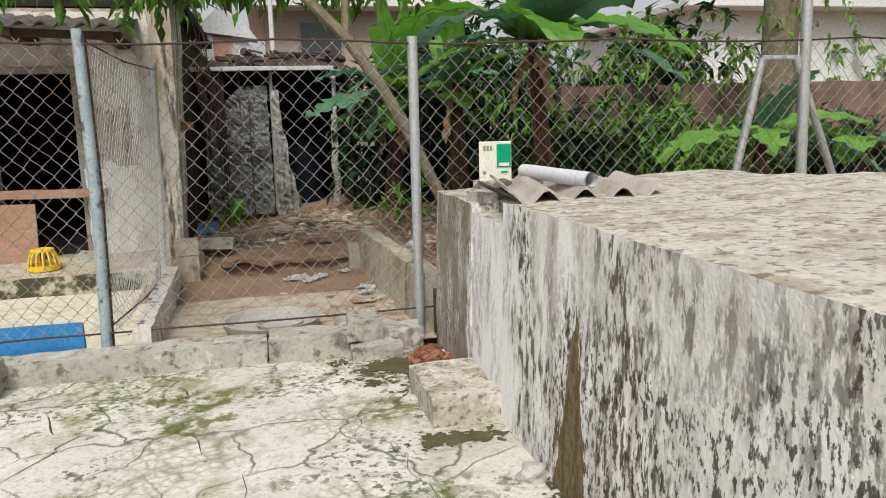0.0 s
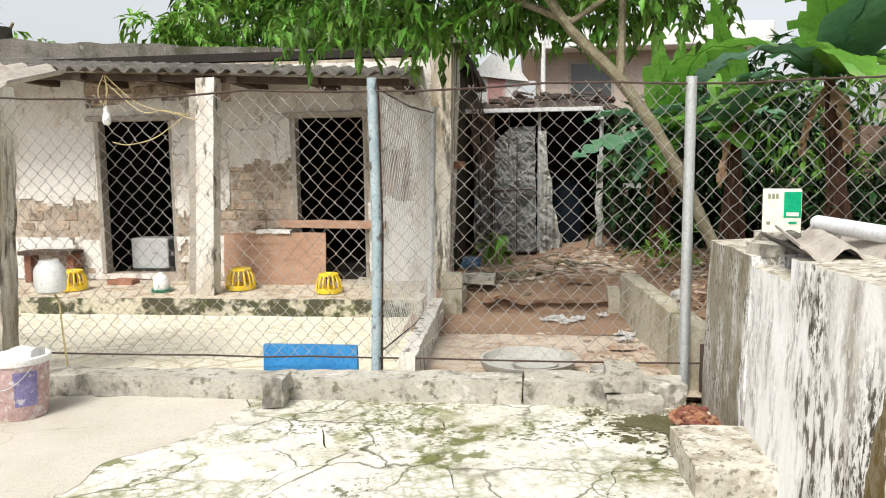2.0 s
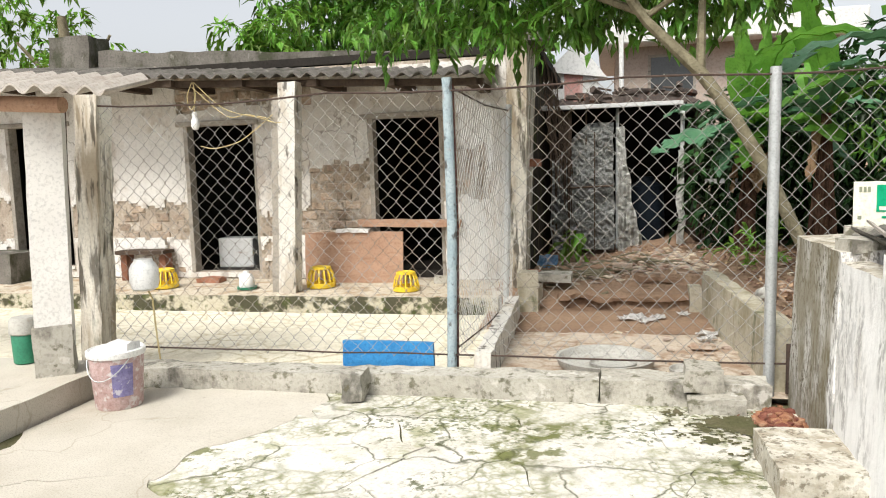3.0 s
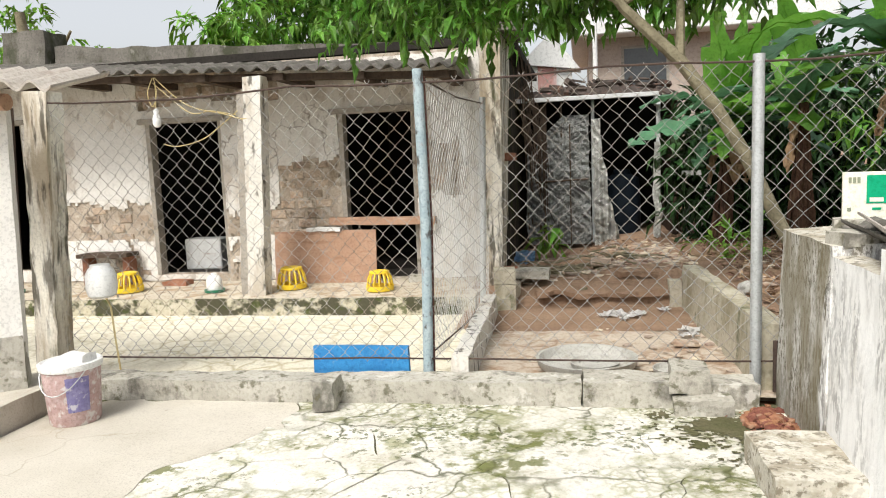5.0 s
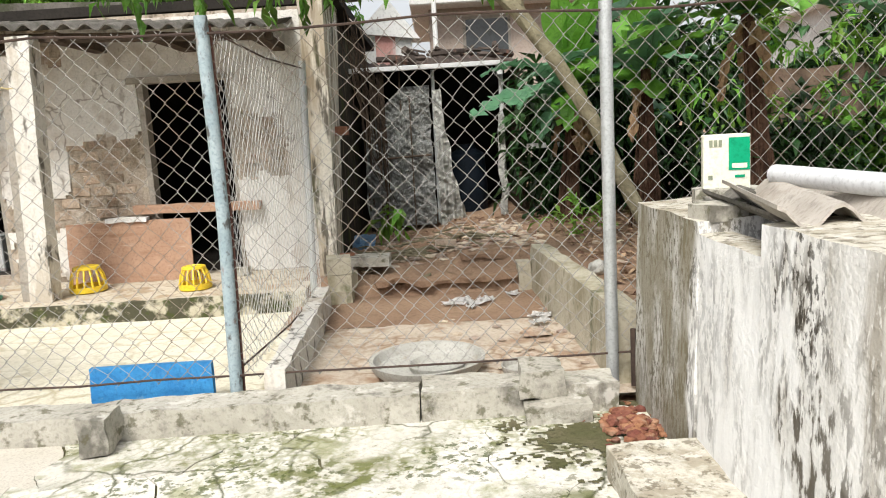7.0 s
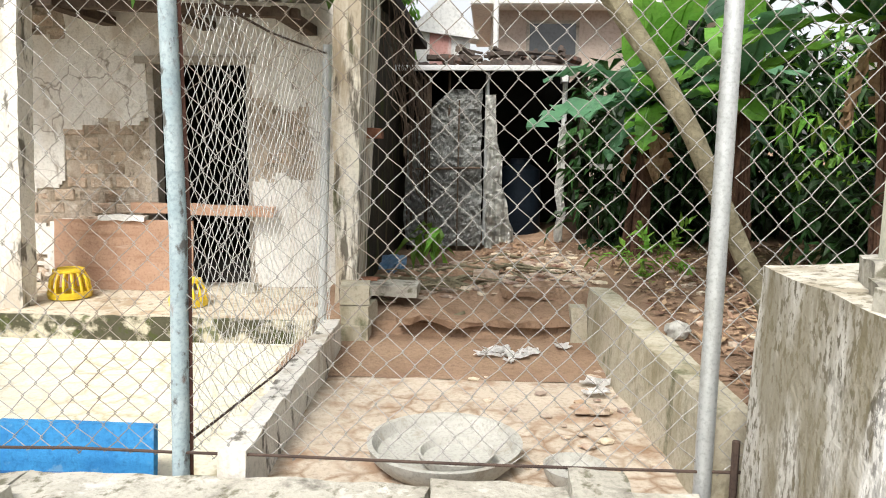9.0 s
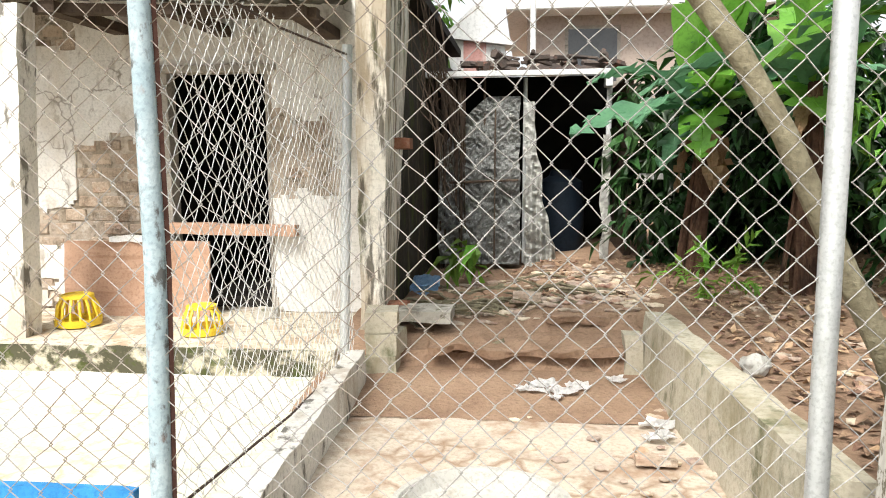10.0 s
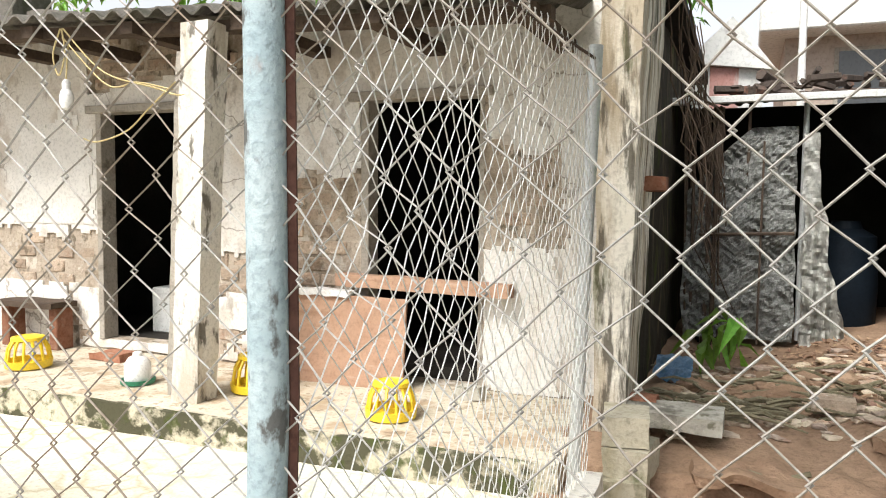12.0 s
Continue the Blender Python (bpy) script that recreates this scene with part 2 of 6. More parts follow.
M["tarp"] = surf("grey_woven_plastic_sheet", (0.27, 0.28, 0.27), (0.4, 0.41, 0.39), 11, 0.45, 0.8, 50,
                 [((0.1, 0.1, 0.095), 34, (1, 1, 0.6), 0.52, 0.62, 0.6), ((0.52, 0.53, 0.5), 60, (1, 1, 0.8), 0.56, 0.63, 0.55)], spec=0.5)
M["cloth"] = surf("pale_hanging_sheet", (0.6, 0.6, 0.57), (0.74, 0.74, 0.7), 6, 0.7, 0.3, 50, [((0.28, 0.27, 0.24), 8, (2, 1, 0.4), 0.54, 0.68, 0.7)], thin=0.2)
M["steel"] = surf("pale_painted_steel", (0.56, 0.57, 0.56), (0.66, 0.67, 0.66), 9, 0.5, 0.1, 60, [(RUST, 10, (0.4, 1, 1), 0.62, 0.72, 0.6)], metal=0.2)
M["shedroof"] = surf("dark_tarred_roof", (0.06, 0.05, 0.045), (0.11, 0.085, 0.07), 4, 0.95, 0.6, 40, [((0.25, 0.11, 0.07), 5, (1, 1, 1), 0.58, 0.68, 0.6)])
M["bark"] = surf("grey_brown_bark", (0.15, 0.13, 0.085), (0.25, 0.225, 0.15), 12, 0.95, 0.8, 45, [((0.1, 0.085, 0.05), 10, (1, 1, 0.4), 0.54, 0.68, 0.6), ((0.4, 0.38, 0.3), 9, (1, 1, 0.6), 0.62, 0.7, 0.5)])
M["stalk"] = surf("brown_banana_stalk", (0.07, 0.038, 0.026), (0.13, 0.075, 0.05), 8, 0.9, 0.6, 40, [((0.26, 0.18, 0.11), 22, (1, 1, 0.2), 0.6, 0.7, 0.6), ((0.03, 0.02, 0.015), 14, (1, 1, 0.3), 0.54, 0.64, 0.7)])
M["leaf"] = surf("mango_leaf", (0.07, 0.18, 0.025), (0.15, 0.31, 0.04), 3, 0.4, 0.0, 40, island=0.6, thin=0.32, spec=0.4)
M["lightleaf"] = surf("bright_leaf", (0.12, 0.27, 0.035), (0.21, 0.39, 0.05), 3, 0.45, 0.0, 40, island=0.5, thin=0.4, spec=0.4)
# leaf green darkened to stand for shade within the thicket
M["darkleaf"] = surf("painted_shade_leaf", (0.016, 0.05, 0.012), (0.032, 0.085, 0.018), 3, 0.45, 0.0, 40, island=0.7, thin=0.15, spec=0.4)
M["banana"] = surf("banana_leaf", (0.12, 0.32, 0.04), (0.2, 0.44, 0.06), 4, 0.38, 0.1, 30, [((0.3, 0.36, 0.08), 5, (1, 1, 1), 0.62, 0.74, 0.5)], thin=0.35, spec=0.5)
M["banana2"] = surf("blue_green_banana_leaf", (0.08, 0.21, 0.11), (0.13, 0.29, 0.15), 4, 0.4, 0.1, 30, thin=0.25, spec=0.5)
M["deadleaf"] = surf("dead_banana_leaf", (0.3, 0.19, 0.11), (0.42, 0.29, 0.18), 9, 0.9, 0.4, 40, thin=0.15)
M["white_far"] = surf("far_white_wall", (0.7, 0.7, 0.68), (0.76, 0.76, 0.74), 1, 0.9, 0.0, 20)
M["red_far"] = surf("faded_red_paint", (0.5, 0.24, 0.21), (0.6, 0.38, 0.34), 4, 0.8, 0.1, 30, [((0.68, 0.62, 0.6), 5, (1, 1, 0.3), 0.55, 0.65, 0.7)])
M["tile_far"] = surf("far_roof_tile", (0.28, 0.12, 0.08), (0.36, 0.18, 0.12), 3, 0.9, 0.2, 30)
M["wall_far"] = surf("far_brown_plaster", (0.42, 0.34, 0.29), (0.5, 0.42, 0.36), 2, 0.9, 0.0, 20)
# mouldy, mossy wall whose base is darkened further to stand for shade
M["mould"] = surf("mouldy_shade_wall", (0.03, 0.027, 0.02), (0.06, 0.05, 0.04), 3, 0.95, 0.6, 40, [((0.16, 0.13, 0.08), 9, (1, 1, 0.14), 0.56, 0.66, 0.7), (MOSS, 6, (1, 1, 0.4), 0.55, 0.66, 0.7)])
M["glass_far"] = surf("dark_far_pane", (0.05, 0.055, 0.06), (0.07, 0.075, 0.08), 3, 0.25, 0.0, 30, spec=0.6)
M["oldbrickwall"] = surf("dark_brick_wall", (0.15, 0.1, 0.075), (0.24, 0.17, 0.13), 4, 0.95, 0.6, 35, [((0.05, 0.05, 0.04), 4, (1, 1, 0.6), 0.5, 0.64, 0.7)])
M["bowl"] = surf("cast_grey_bowl", (0.4, 0.39, 0.35), (0.48, 0.47, 0.43), 8, 0.7, 0.2, 60, [((0.28, 0.24, 0.18), 9, (1, 1, 1), 0.56, 0.7, 0.6)])
M["redpaint"] = surf("bucket_print_pink", (0.4, 0.26, 0.24), (0.55, 0.42, 0.4), 22, 0.6, 0.05, 60, [((0.62, 0.6, 0.58), 18, (1, 1, 1), 0.54, 0.62, 0.8)])
M["violet"] = surf("bucket_print_violet", (0.16, 0.14, 0.3), (0.26, 0.24, 0.4), 16, 0.6, 0.05, 60, [((0.6, 0.58, 0.58), 18, (1, 1, 1), 0.58, 0.66, 0.7)])
M["paper"] = surf("crumpled_white_plastic", (0.74, 0.73, 0.71), (0.82, 0.81, 0.8), 22, 0.6, 0.2, 50, [((0.34, 0.26, 0.19), 16, (1, 1, 1), 0.62, 0.72, 0.6)], thin=0.15)
M["bluebag"] = surf("blue_plastic_scrap", (0.12, 0.25, 0.42), (0.3, 0.42, 0.55), 12, 0.5, 0.2, 50)
M["cord"] = surf("yellowed_cord", (0.42, 0.33, 0.16), (0.52, 0.44, 0.24), 5, 0.7, 0.0, 50)
M["bulb"] = surf("white_glass_bulb", (0.78, 0.78, 0.76), (0.82, 0.82, 0.8), 5, 0.2, 0.0, 50, spec=0.5)


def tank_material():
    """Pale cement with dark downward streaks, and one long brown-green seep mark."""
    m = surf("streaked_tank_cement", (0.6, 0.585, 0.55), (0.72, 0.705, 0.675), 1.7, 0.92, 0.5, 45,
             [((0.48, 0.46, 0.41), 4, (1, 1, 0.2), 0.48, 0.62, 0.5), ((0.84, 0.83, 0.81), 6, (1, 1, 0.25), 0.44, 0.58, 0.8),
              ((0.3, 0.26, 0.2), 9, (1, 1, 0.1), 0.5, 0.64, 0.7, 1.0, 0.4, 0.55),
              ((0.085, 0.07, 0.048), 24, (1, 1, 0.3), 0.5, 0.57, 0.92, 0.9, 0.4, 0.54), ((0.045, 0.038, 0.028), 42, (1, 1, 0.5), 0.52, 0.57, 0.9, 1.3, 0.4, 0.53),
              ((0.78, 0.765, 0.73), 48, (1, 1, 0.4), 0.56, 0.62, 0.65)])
    n, l = m.node_tree.nodes, m.node_tree.links
    geo = n.new("ShaderNodeNewGeometry")
    sep = n.new("ShaderNodeSeparateXYZ")
    l.new(geo.outputs["Position"], sep.inputs[0])
    wob = n.new("ShaderNodeTexNoise")
    wob.inputs["Scale"].default_value, wob.inputs["Detail"].default_value = 9.0, 5.0
    l.new(geo.outputs["Position"], wob.inputs["Vector"])

    def op(kind, a, b):
        x = n.new("ShaderNodeMath")
        x.operation = kind
        for i, v in enumerate((a, b)):
            if v is None:
                continue
            if isinstance(v, float):
                x.inputs[i].default_value = v
            else:
                l.new(v, x.inputs[i])
        return x.outputs[0]

    streak = n.new("ShaderNodeTexNoise")
    stretch = n.new("ShaderNodeMapping")
    stretch.inputs["Scale"].default_value = (1, 1, 0.3)
    l.new(geo.outputs["Position"], stretch.inputs["Vector"])
    l.new(stretch.outputs[0], streak.inputs["Vector"])
    streak.inputs["Scale"].default_value, streak.inputs["Detail"].default_value = 8.0, 6.0

    def patch(y0, y1, colour, amount):
        """A wall-high stain between two places along the wall, frayed by the streaks."""
        along = op("ADD", sep.outputs["Y"], op("MULTIPLY", op("SUBTRACT", streak.outputs["Fac"], 0.5), 0.5))
        r = n.new("ShaderNodeMapRange")
        r.inputs["From Min"].default_value, r.inputs["From Max"].default_value = y0 * U, (y0 + 0.06) * U
        l.new(along, r.inputs["Value"])
        q = n.new("ShaderNodeMapRange")
        q.inputs["From Min"].default_value, q.inputs["From Max"].default_value = y1 * U, (y1 - 0.12) * U
        l.new(along, q.inputs["Value"])
        keep = n.new("ShaderNodeMapRange")
        keep.inputs["From Min"].default_value, keep.inputs["From Max"].default_value = 0.36, 0.56
        keep.inputs["To Min"].default_value = 0.45
        l.new(streak.outputs["Fac"], keep.inputs["Value"])
        f = op("MULTIPLY", op("MULTIPLY", op("MULTIPLY", r.outputs[0], q.outputs[0]), keep.outputs[0]), amount)
        sock = n["Principled BSDF"].inputs["Base Color"]
        x = n.new("ShaderNodeMix")
        x.data_type = "RGBA"
        l.new(f, x.inputs["Factor"])
        l.new(sock.links[0].from_socket, x.inputs["A"])
        x.inputs["B"].default_value = (*colour, 1)
        l.new(x.outputs["Result"], sock)

    patch(3.6, 4.32, (0.82, 0.815, 0.8), 0.9)
    patch(4.28, 6.0, (0.2, 0.175, 0.115), 0.85)
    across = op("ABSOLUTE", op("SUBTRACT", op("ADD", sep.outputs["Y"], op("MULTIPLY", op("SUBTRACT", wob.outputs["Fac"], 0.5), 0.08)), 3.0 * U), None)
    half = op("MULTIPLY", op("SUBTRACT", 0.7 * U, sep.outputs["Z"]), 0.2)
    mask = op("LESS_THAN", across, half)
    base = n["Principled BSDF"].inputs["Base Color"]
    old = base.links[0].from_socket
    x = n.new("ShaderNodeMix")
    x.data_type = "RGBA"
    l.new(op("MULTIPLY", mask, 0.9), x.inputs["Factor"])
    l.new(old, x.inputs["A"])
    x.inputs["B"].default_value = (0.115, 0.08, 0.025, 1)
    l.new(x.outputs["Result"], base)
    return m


def crack_web(m, scale, colour, width, lo, hi, amount, seed, dims="2D"):
    """Thin wandering cracks filled with moss, in drifts."""
    n, l = m.node_tree.nodes, m.node_tree.links
    geo = n.new("ShaderNodeNewGeometry")
    warp = n.new("ShaderNodeTexNoise")
    warp.inputs["Scale"].default_value, warp.inputs["Detail"].default_value = scale * 1.3, 4.0
    l.new(geo.outputs["Position"], warp.inputs["Vector"])
    bend = n.new("ShaderNodeVectorMath")
    bend.operation = "MULTIPLY_ADD"
    bend.inputs[1].default_value = (0.9 / scale,) * 3
    l.new(warp.outputs["Color"], bend.inputs[0])
    l.new(geo.outputs["Position"], bend.inputs[2])
    v = n.new("ShaderNodeTexVoronoi")
    v.feature = "DISTANCE_TO_EDGE"
    v.voronoi_dimensions = dims
    v.inputs["Scale"].default_value = scale
    l.new(bend.outputs[0], v.inputs["Vector"])
    line = n.new("ShaderNodeMapRange")
    line.inputs["From Min"].default_value, line.inputs["From Max"].default_value = width, 0.0
    l.new(v.outputs["Distance"], line.inputs["Value"])
    drift = n.new("ShaderNodeTexNoise")
    drift.inputs["Scale"].default_value, drift.inputs["Detail"].default_value = 1.15, 4.0
    shift = n.new("ShaderNodeMapping")
    shift.inputs["Location"].default_value = (seed, seed, 0)
    l.new(geo.outputs["Position"], shift.inputs["Vector"])
    l.new(shift.outputs[0], drift.inputs["Vector"])
    where = n.new("ShaderNodeMapRange")
    where.inputs["From Min"].default_value, where.inputs["From Max"].default_value = lo, hi
    where.inputs["To Max"].default_value = amount
    l.new(drift.outputs["Fac"], where.inputs["Value"])
    f = n.new("ShaderNodeMath")
    f.operation = "MULTIPLY"
    l.new(line.outputs[0], f.inputs[0])
    l.new(where.outputs[0], f.inputs[1])
    base = n["Principled BSDF"].inputs["Base Color"]
    x = n.new("ShaderNodeMix")
    x.data_type = "RGBA"
    l.new(f.outputs[0], x.inputs["Factor"])
    l.new(base.links[0].from_socket, x.inputs["A"])
    x.inputs["B"].default_value = (*colour, 1)
    l.new(x.outputs["Result"], base)


crack_web(M["yard"], 1.9, (0.06, 0.065, 0.03), 0.03, 0.38, 0.5, 0.9, 0.0)
crack_web(M["yard"], 5.0, (0.1, 0.11, 0.03), 0.2, 0.5, 0.57, 0.5, 4.0)
crack_web(M["yard"], 17.0, (0.15, 0.165, 0.04), 0.24, 0.5, 0.56, 0.45, 4.1)
crack_web(M["smooth_yard"], 2.0, (0.25, 0.21, 0.15), 0.02, 0.52, 0.58, 0.4, 1.0)
crack_web(M["penfloor"], 5.0, (0.36, 0.3, 0.16), 0.14, 0.35, 0.6, 0.7, 2.0)
crack_web(M["pencement"], 6.0, (0.24, 0.15, 0.09), 0.16, 0.4, 0.55, 0.8, 3.0)
crack_web(M["plaster"], 2.2, (0.16, 0.13, 0.1), 0.016, 0.46, 0.54, 0.8, 6.0, "3D")
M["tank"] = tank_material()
M["tanktop"] = surf("weathered_tank_top", (0.46, 0.43, 0.36), (0.58, 0.55, 0.47), 3.2, 0.95, 0.6, 42,
                    [((0.3, 0.26, 0.19), 7, (1, 1, 1), 0.48, 0.6, 0.75), ((0.12, 0.1, 0.065), 22, (1, 1, 1), 0.54, 0.6, 0.7), ((0.66, 0.63, 0.57), 12, (1, 1, 1), 0.58, 0.64, 0.6)])


# ---- mesh helpers: all lengths below are in plan units ----
def mesh_of(name, bm, mats):
    me = bpy.data.meshes.new(name)
    bmesh.ops.recalc_face_normals(bm, faces=bm.faces)
    bm.transform(Matrix.Scale(U, 4))
    bm.to_mesh(me)
    bm.free()
    for m in (mats if isinstance(mats, (list, tuple)) else [mats]):
        me.materials.append(M[m])
    return me


def smooth(ob):
    for p in ob.data.polygons:
        p.use_smooth = True
    ob.data.set_sharp_from_angle(angle=radians(38))
    return ob


def thing(name, at, label, category, group="", kind=""):
    ob = new(name)
    ob.empty_display_size = 0.1
    ob.location = Vector(at) * U
    return tagged(ob, label, category, group, kind)


def part(name, bm, mat, parent, label="", at=(0, 0, 0), rot=(0, 0, 0)):
    ob = new(name, mesh_of(name, bm, mat))
    ob.parent = parent
    ob.location, ob.rotation_euler = Vector(at) * U, [radians(a) for a in rot]
    return tagged(ob, label)


def solo(name, bm, mat, label, category, kind="", at=(0, 0, 0), group=""):
    ob = new(name, mesh_of(name, bm, mat))
    ob.location = Vector(at) * U
    return tagged(ob, label, category, group, kind)


def shared(name, me, parent, at, rot=(0, 0, 0), scale=(1, 1, 1)):
    ob = new(name, me)
    ob.parent = parent
    ob.matrix_basis = Matrix.LocRotScale(Vector(at) * U, Euler([radians(a) for a in rot]), Vector(scale))
    return ob


def box(bm, a, b, bevel=0.0, seg=1):
    x0, y0, z0 = a
    x1, y1, z1 = b
    r = bmesh.ops.create_cube(bm, size=1.0)
    vs = r["verts"]
    for v in vs:
        v.co = Vector(((x0 + x1) / 2 + v.co.x * (x1 - x0), (y0 + y1) / 2 + v.co.y * (y1 - y0), (z0 + z1) / 2 + v.co.z * (z1 - z0)))
    if bevel:
        es = list({e for v in vs for e in v.link_edges})
        bmesh.ops.bevel(bm, geom=es, offset=bevel, segments=seg, affect="EDGES", profile=0.6)
    return bm


def boxes(*items, bevel=0.0):
    bm = bmesh.new()
    for a, b in items:
        box(bm, a, b, bevel)
    return bm


def tube(bm, pts, radii, seg=8, cap=True):
    pts = [Vector(p) for p in pts]
    if not isinstance(radii, (list, tuple)):
        radii = [radii] * len(pts)
    rings = []
    for i, p in enumerate(pts):
        d = (pts[min(i + 1, len(pts) - 1)] - pts[max(i - 1, 0)]).normalized()
        side = d.cross(Vector((0.123, 0.97, 0.2))).normalized()
        up = side.cross(d)
        rings.append([bm.verts.new(p + (side * math.cos(k * math.tau / seg) + up * math.sin(k * math.tau / seg)) * radii[i]) for k in range(seg)])
    for r0, r1 in zip(rings, rings[1:]):
        for k in range(seg):
            bm.faces.new((r0[k], r0[(k + 1) % seg], r1[(k + 1) % seg], r1[k]))
    if cap:
        bm.faces.new(rings[0][::-1])
        bm.faces.new(rings[-1])
    return bm


def lathe(bm, profile, seg=24, at=(0, 0, 0)):
    rings = []
    for r, z in profile:
        rings.append([bm.verts.new((at[0] + r * math.cos(k * math.tau / seg), at[1] + r * math.sin(k * math.tau / seg), at[2] + z)) for k in range(seg)])
    for r0, r1 in zip(rings, rings[1:]):
        for k in range(seg):
            bm.faces.new((r0[k], r0[(k + 1) % seg], r1[(k + 1) % seg], r1[k]))
    bm.faces.new(rings[0][::-1])
    bm.faces.new(rings[-1])
    return bm


def rough(bm, amp, scale=6.0, keep=None, seed=0.0):
    for v in bm.verts:
        if keep and keep(v.co):
            continue
        n = noise.noise_vector(v.co * scale + Vector((seed, seed, seed)))
        v.co += n * amp
    return bm


def divided_box(a, b, step, amp, scale=6.0, bevel=0.0, seed=0.0):
    """A box cut into cells of about step, with its faces roughened."""
    bm = bmesh.new()
    size = [b[i] - a[i] for i in range(3)]
    n = [max(1, round(s / step)) for s in size]
    grid = {}

    def vert(i, j, k):
        if (i, j, k) not in grid:
            grid[i, j, k] = bm.verts.new((a[0] + size[0] * i / n[0], a[1] + size[1] * j / n[1], a[2] + size[2] * k / n[2]))
        return grid[i, j, k]

    for i in range(n[0]):
        for j in range(n[1]):
            for k in (0, n[2]):
                bm.faces.new((vert(i, j, k), vert(i + 1, j, k), vert(i + 1, j + 1, k), vert(i, j + 1, k)))
    for i in range(n[0]):
        for k in range(n[2]):
            for j in (0, n[1]):
                bm.faces.new((vert(i, j, k), vert(i + 1, j, k), vert(i + 1, j, k + 1), vert(i, j, k + 1)))
    for j in range(n[1]):
        for k in range(n[2]):
            for i in (0, n[0]):
                bm.faces.new((vert(i, j, k), vert(i, j + 1, k), vert(i, j + 1, k + 1), vert(i, j, k + 1)))
    rough(bm, amp, scale, seed=seed)
    return bm


def stone(bm, at, size, seed, squash=(1, 1, 1), sub=2):
    r = bmesh.ops.create_icosphere(bm, subdivisions=sub, radius=size)
    for v in r["verts"]:
        n = noise.noise(v.co * (1.6 / size) + Vector((seed * 3.7, seed, 0)))
        v.co *= 1 + 0.45 * n
        v.co = Vector((v.co.x * squash[0], v.co.y * squash[1], v.co.z * squash[2])) + Vector(at)


def corrugated(x0, x1, edge, back, pitch, amp, thick=0.012, rag=0.0, per=8, rows=6):
    """A wavy sheet: waves across x, its front edge at edge(x) -> (y, z), its back at back(x)."""
    bm = bmesh.new()
    n = int((x1 - x0) / pitch * per)
    top, low = [], []
    for i in range(n + 1):
        x = x0 + (x1 - x0) * i / n
        e, bk = Vector((0, *edge(x))), Vector((0, *back(x)))
        w = amp * math.sin(math.tau * x / pitch)
        wob = rag * noise.noise(Vector((x * 3, 0, 1)))
        ct, cl = [], []
        for j in range(rows + 1):
            p = e.lerp(bk, j / rows)
            ct.append(bm.verts.new((x, p.y + (wob if j == 0 else 0), p.z + w)))
            cl.append(bm.verts.new((x, p.y + (wob if j == 0 else 0), p.z + w - thick)))
        top.append(ct)
        low.append(cl)
    for i in range(n):
        for j in range(rows):
            bm.faces.new((top[i][j], top[i + 1][j], top[i + 1][j + 1], top[i][j + 1]))
            bm.faces.new((low[i][j], low[i][j + 1], low[i + 1][j + 1], low[i + 1][j]))
        bm.faces.new((top[i][0], low[i][0], low[i + 1][0], top[i + 1][0]))
        bm.faces.new((top[i][-1], top[i + 1][-1], low[i + 1][-1], low[i][-1]))
    for c in (0, n):
        for j in range(rows):
            bm.faces.new((top[c][j], top[c][j + 1], low[c][j + 1], low[c][j]))
    return bm


def leaf_at(bm, p, d, up, length, width, droop=0.25):
    """One leaf: four faces, folded along the midrib and bent at the tip."""
    d = d.normalized()
    s = d.cross(up)
    s = s.normalized() if s.length > 1e-4 else Vector((1, 0, 0))
    nrm = s.cross(d)
    m = p + d * length * 0.5 - nrm * length * droop * 0.15
    tip = p + d * length - nrm * length * droop
    a, t = bm.verts.new(p), bm.verts.new(tip)
    l1, r1 = bm.verts.new(p + d * length * 0.45 + s * width / 2 + nrm * width * 0.15), bm.verts.new(p + d * length * 0.45 - s * width / 2 + nrm * width * 0.15)
    c = bm.verts.new(m)
    bm.faces.new((a, l1, c))
    bm.faces.new((a, c, r1))
    bm.faces.new((l1, t, c))
    bm.faces.new((c, t, r1))


def rnd_dir(rng, down=0.0):
    v = Vector((rng.gauss(0, 1), rng.gauss(0, 1), rng.gauss(0, 1) - down))
    return v.normalized() if v.length > 1e-3 else Vector((0, 0, -1))


def spray(bm, p, d, rng, n, reach, length, width, hang=0.5):
    """A twig with leaves along it, in pairs, hanging somewhat."""
    d = d.normalized()
    for k in range(n):
        f = (k + 0.5) / n
        q = p + d * reach * f + Vector((0, 0, -hang * reach * f * f * 0.6))
        out = (rnd_dir(rng, hang) * 0.9 + d * 0.8).normalized()
        leaf_at(bm, q, out, Vector((0, 0, 1)) + rnd_dir(rng) * 0.4, length * rng.uniform(0.7, 1.25), width * rng.uniform(0.8, 1.2), 0.3 + 0.3 * rng.random())


def foliage(rng, blobs, length, width, hang=0.6):
    """Leaves on twigs round many small clumps: blobs are (x, y, z, radius xyz, twigs)."""
    bm = bmesh.new()
    for x, y, z, rx, ry, rz, twigs in blobs:
        for _ in range(twigs):
            o = rnd_dir(rng) * (rng.random() ** 0.45)
            p = Vector((x + o.x * rx, y + o.y * ry, z + o.z * rz))
            d = (o + rnd_dir(rng, hang) * 0.7).normalized()
            spray(bm, p, d, rng, rng.randint(6, 10), rng.uniform(0.15, 0.32), length, width, hang)
    return bm


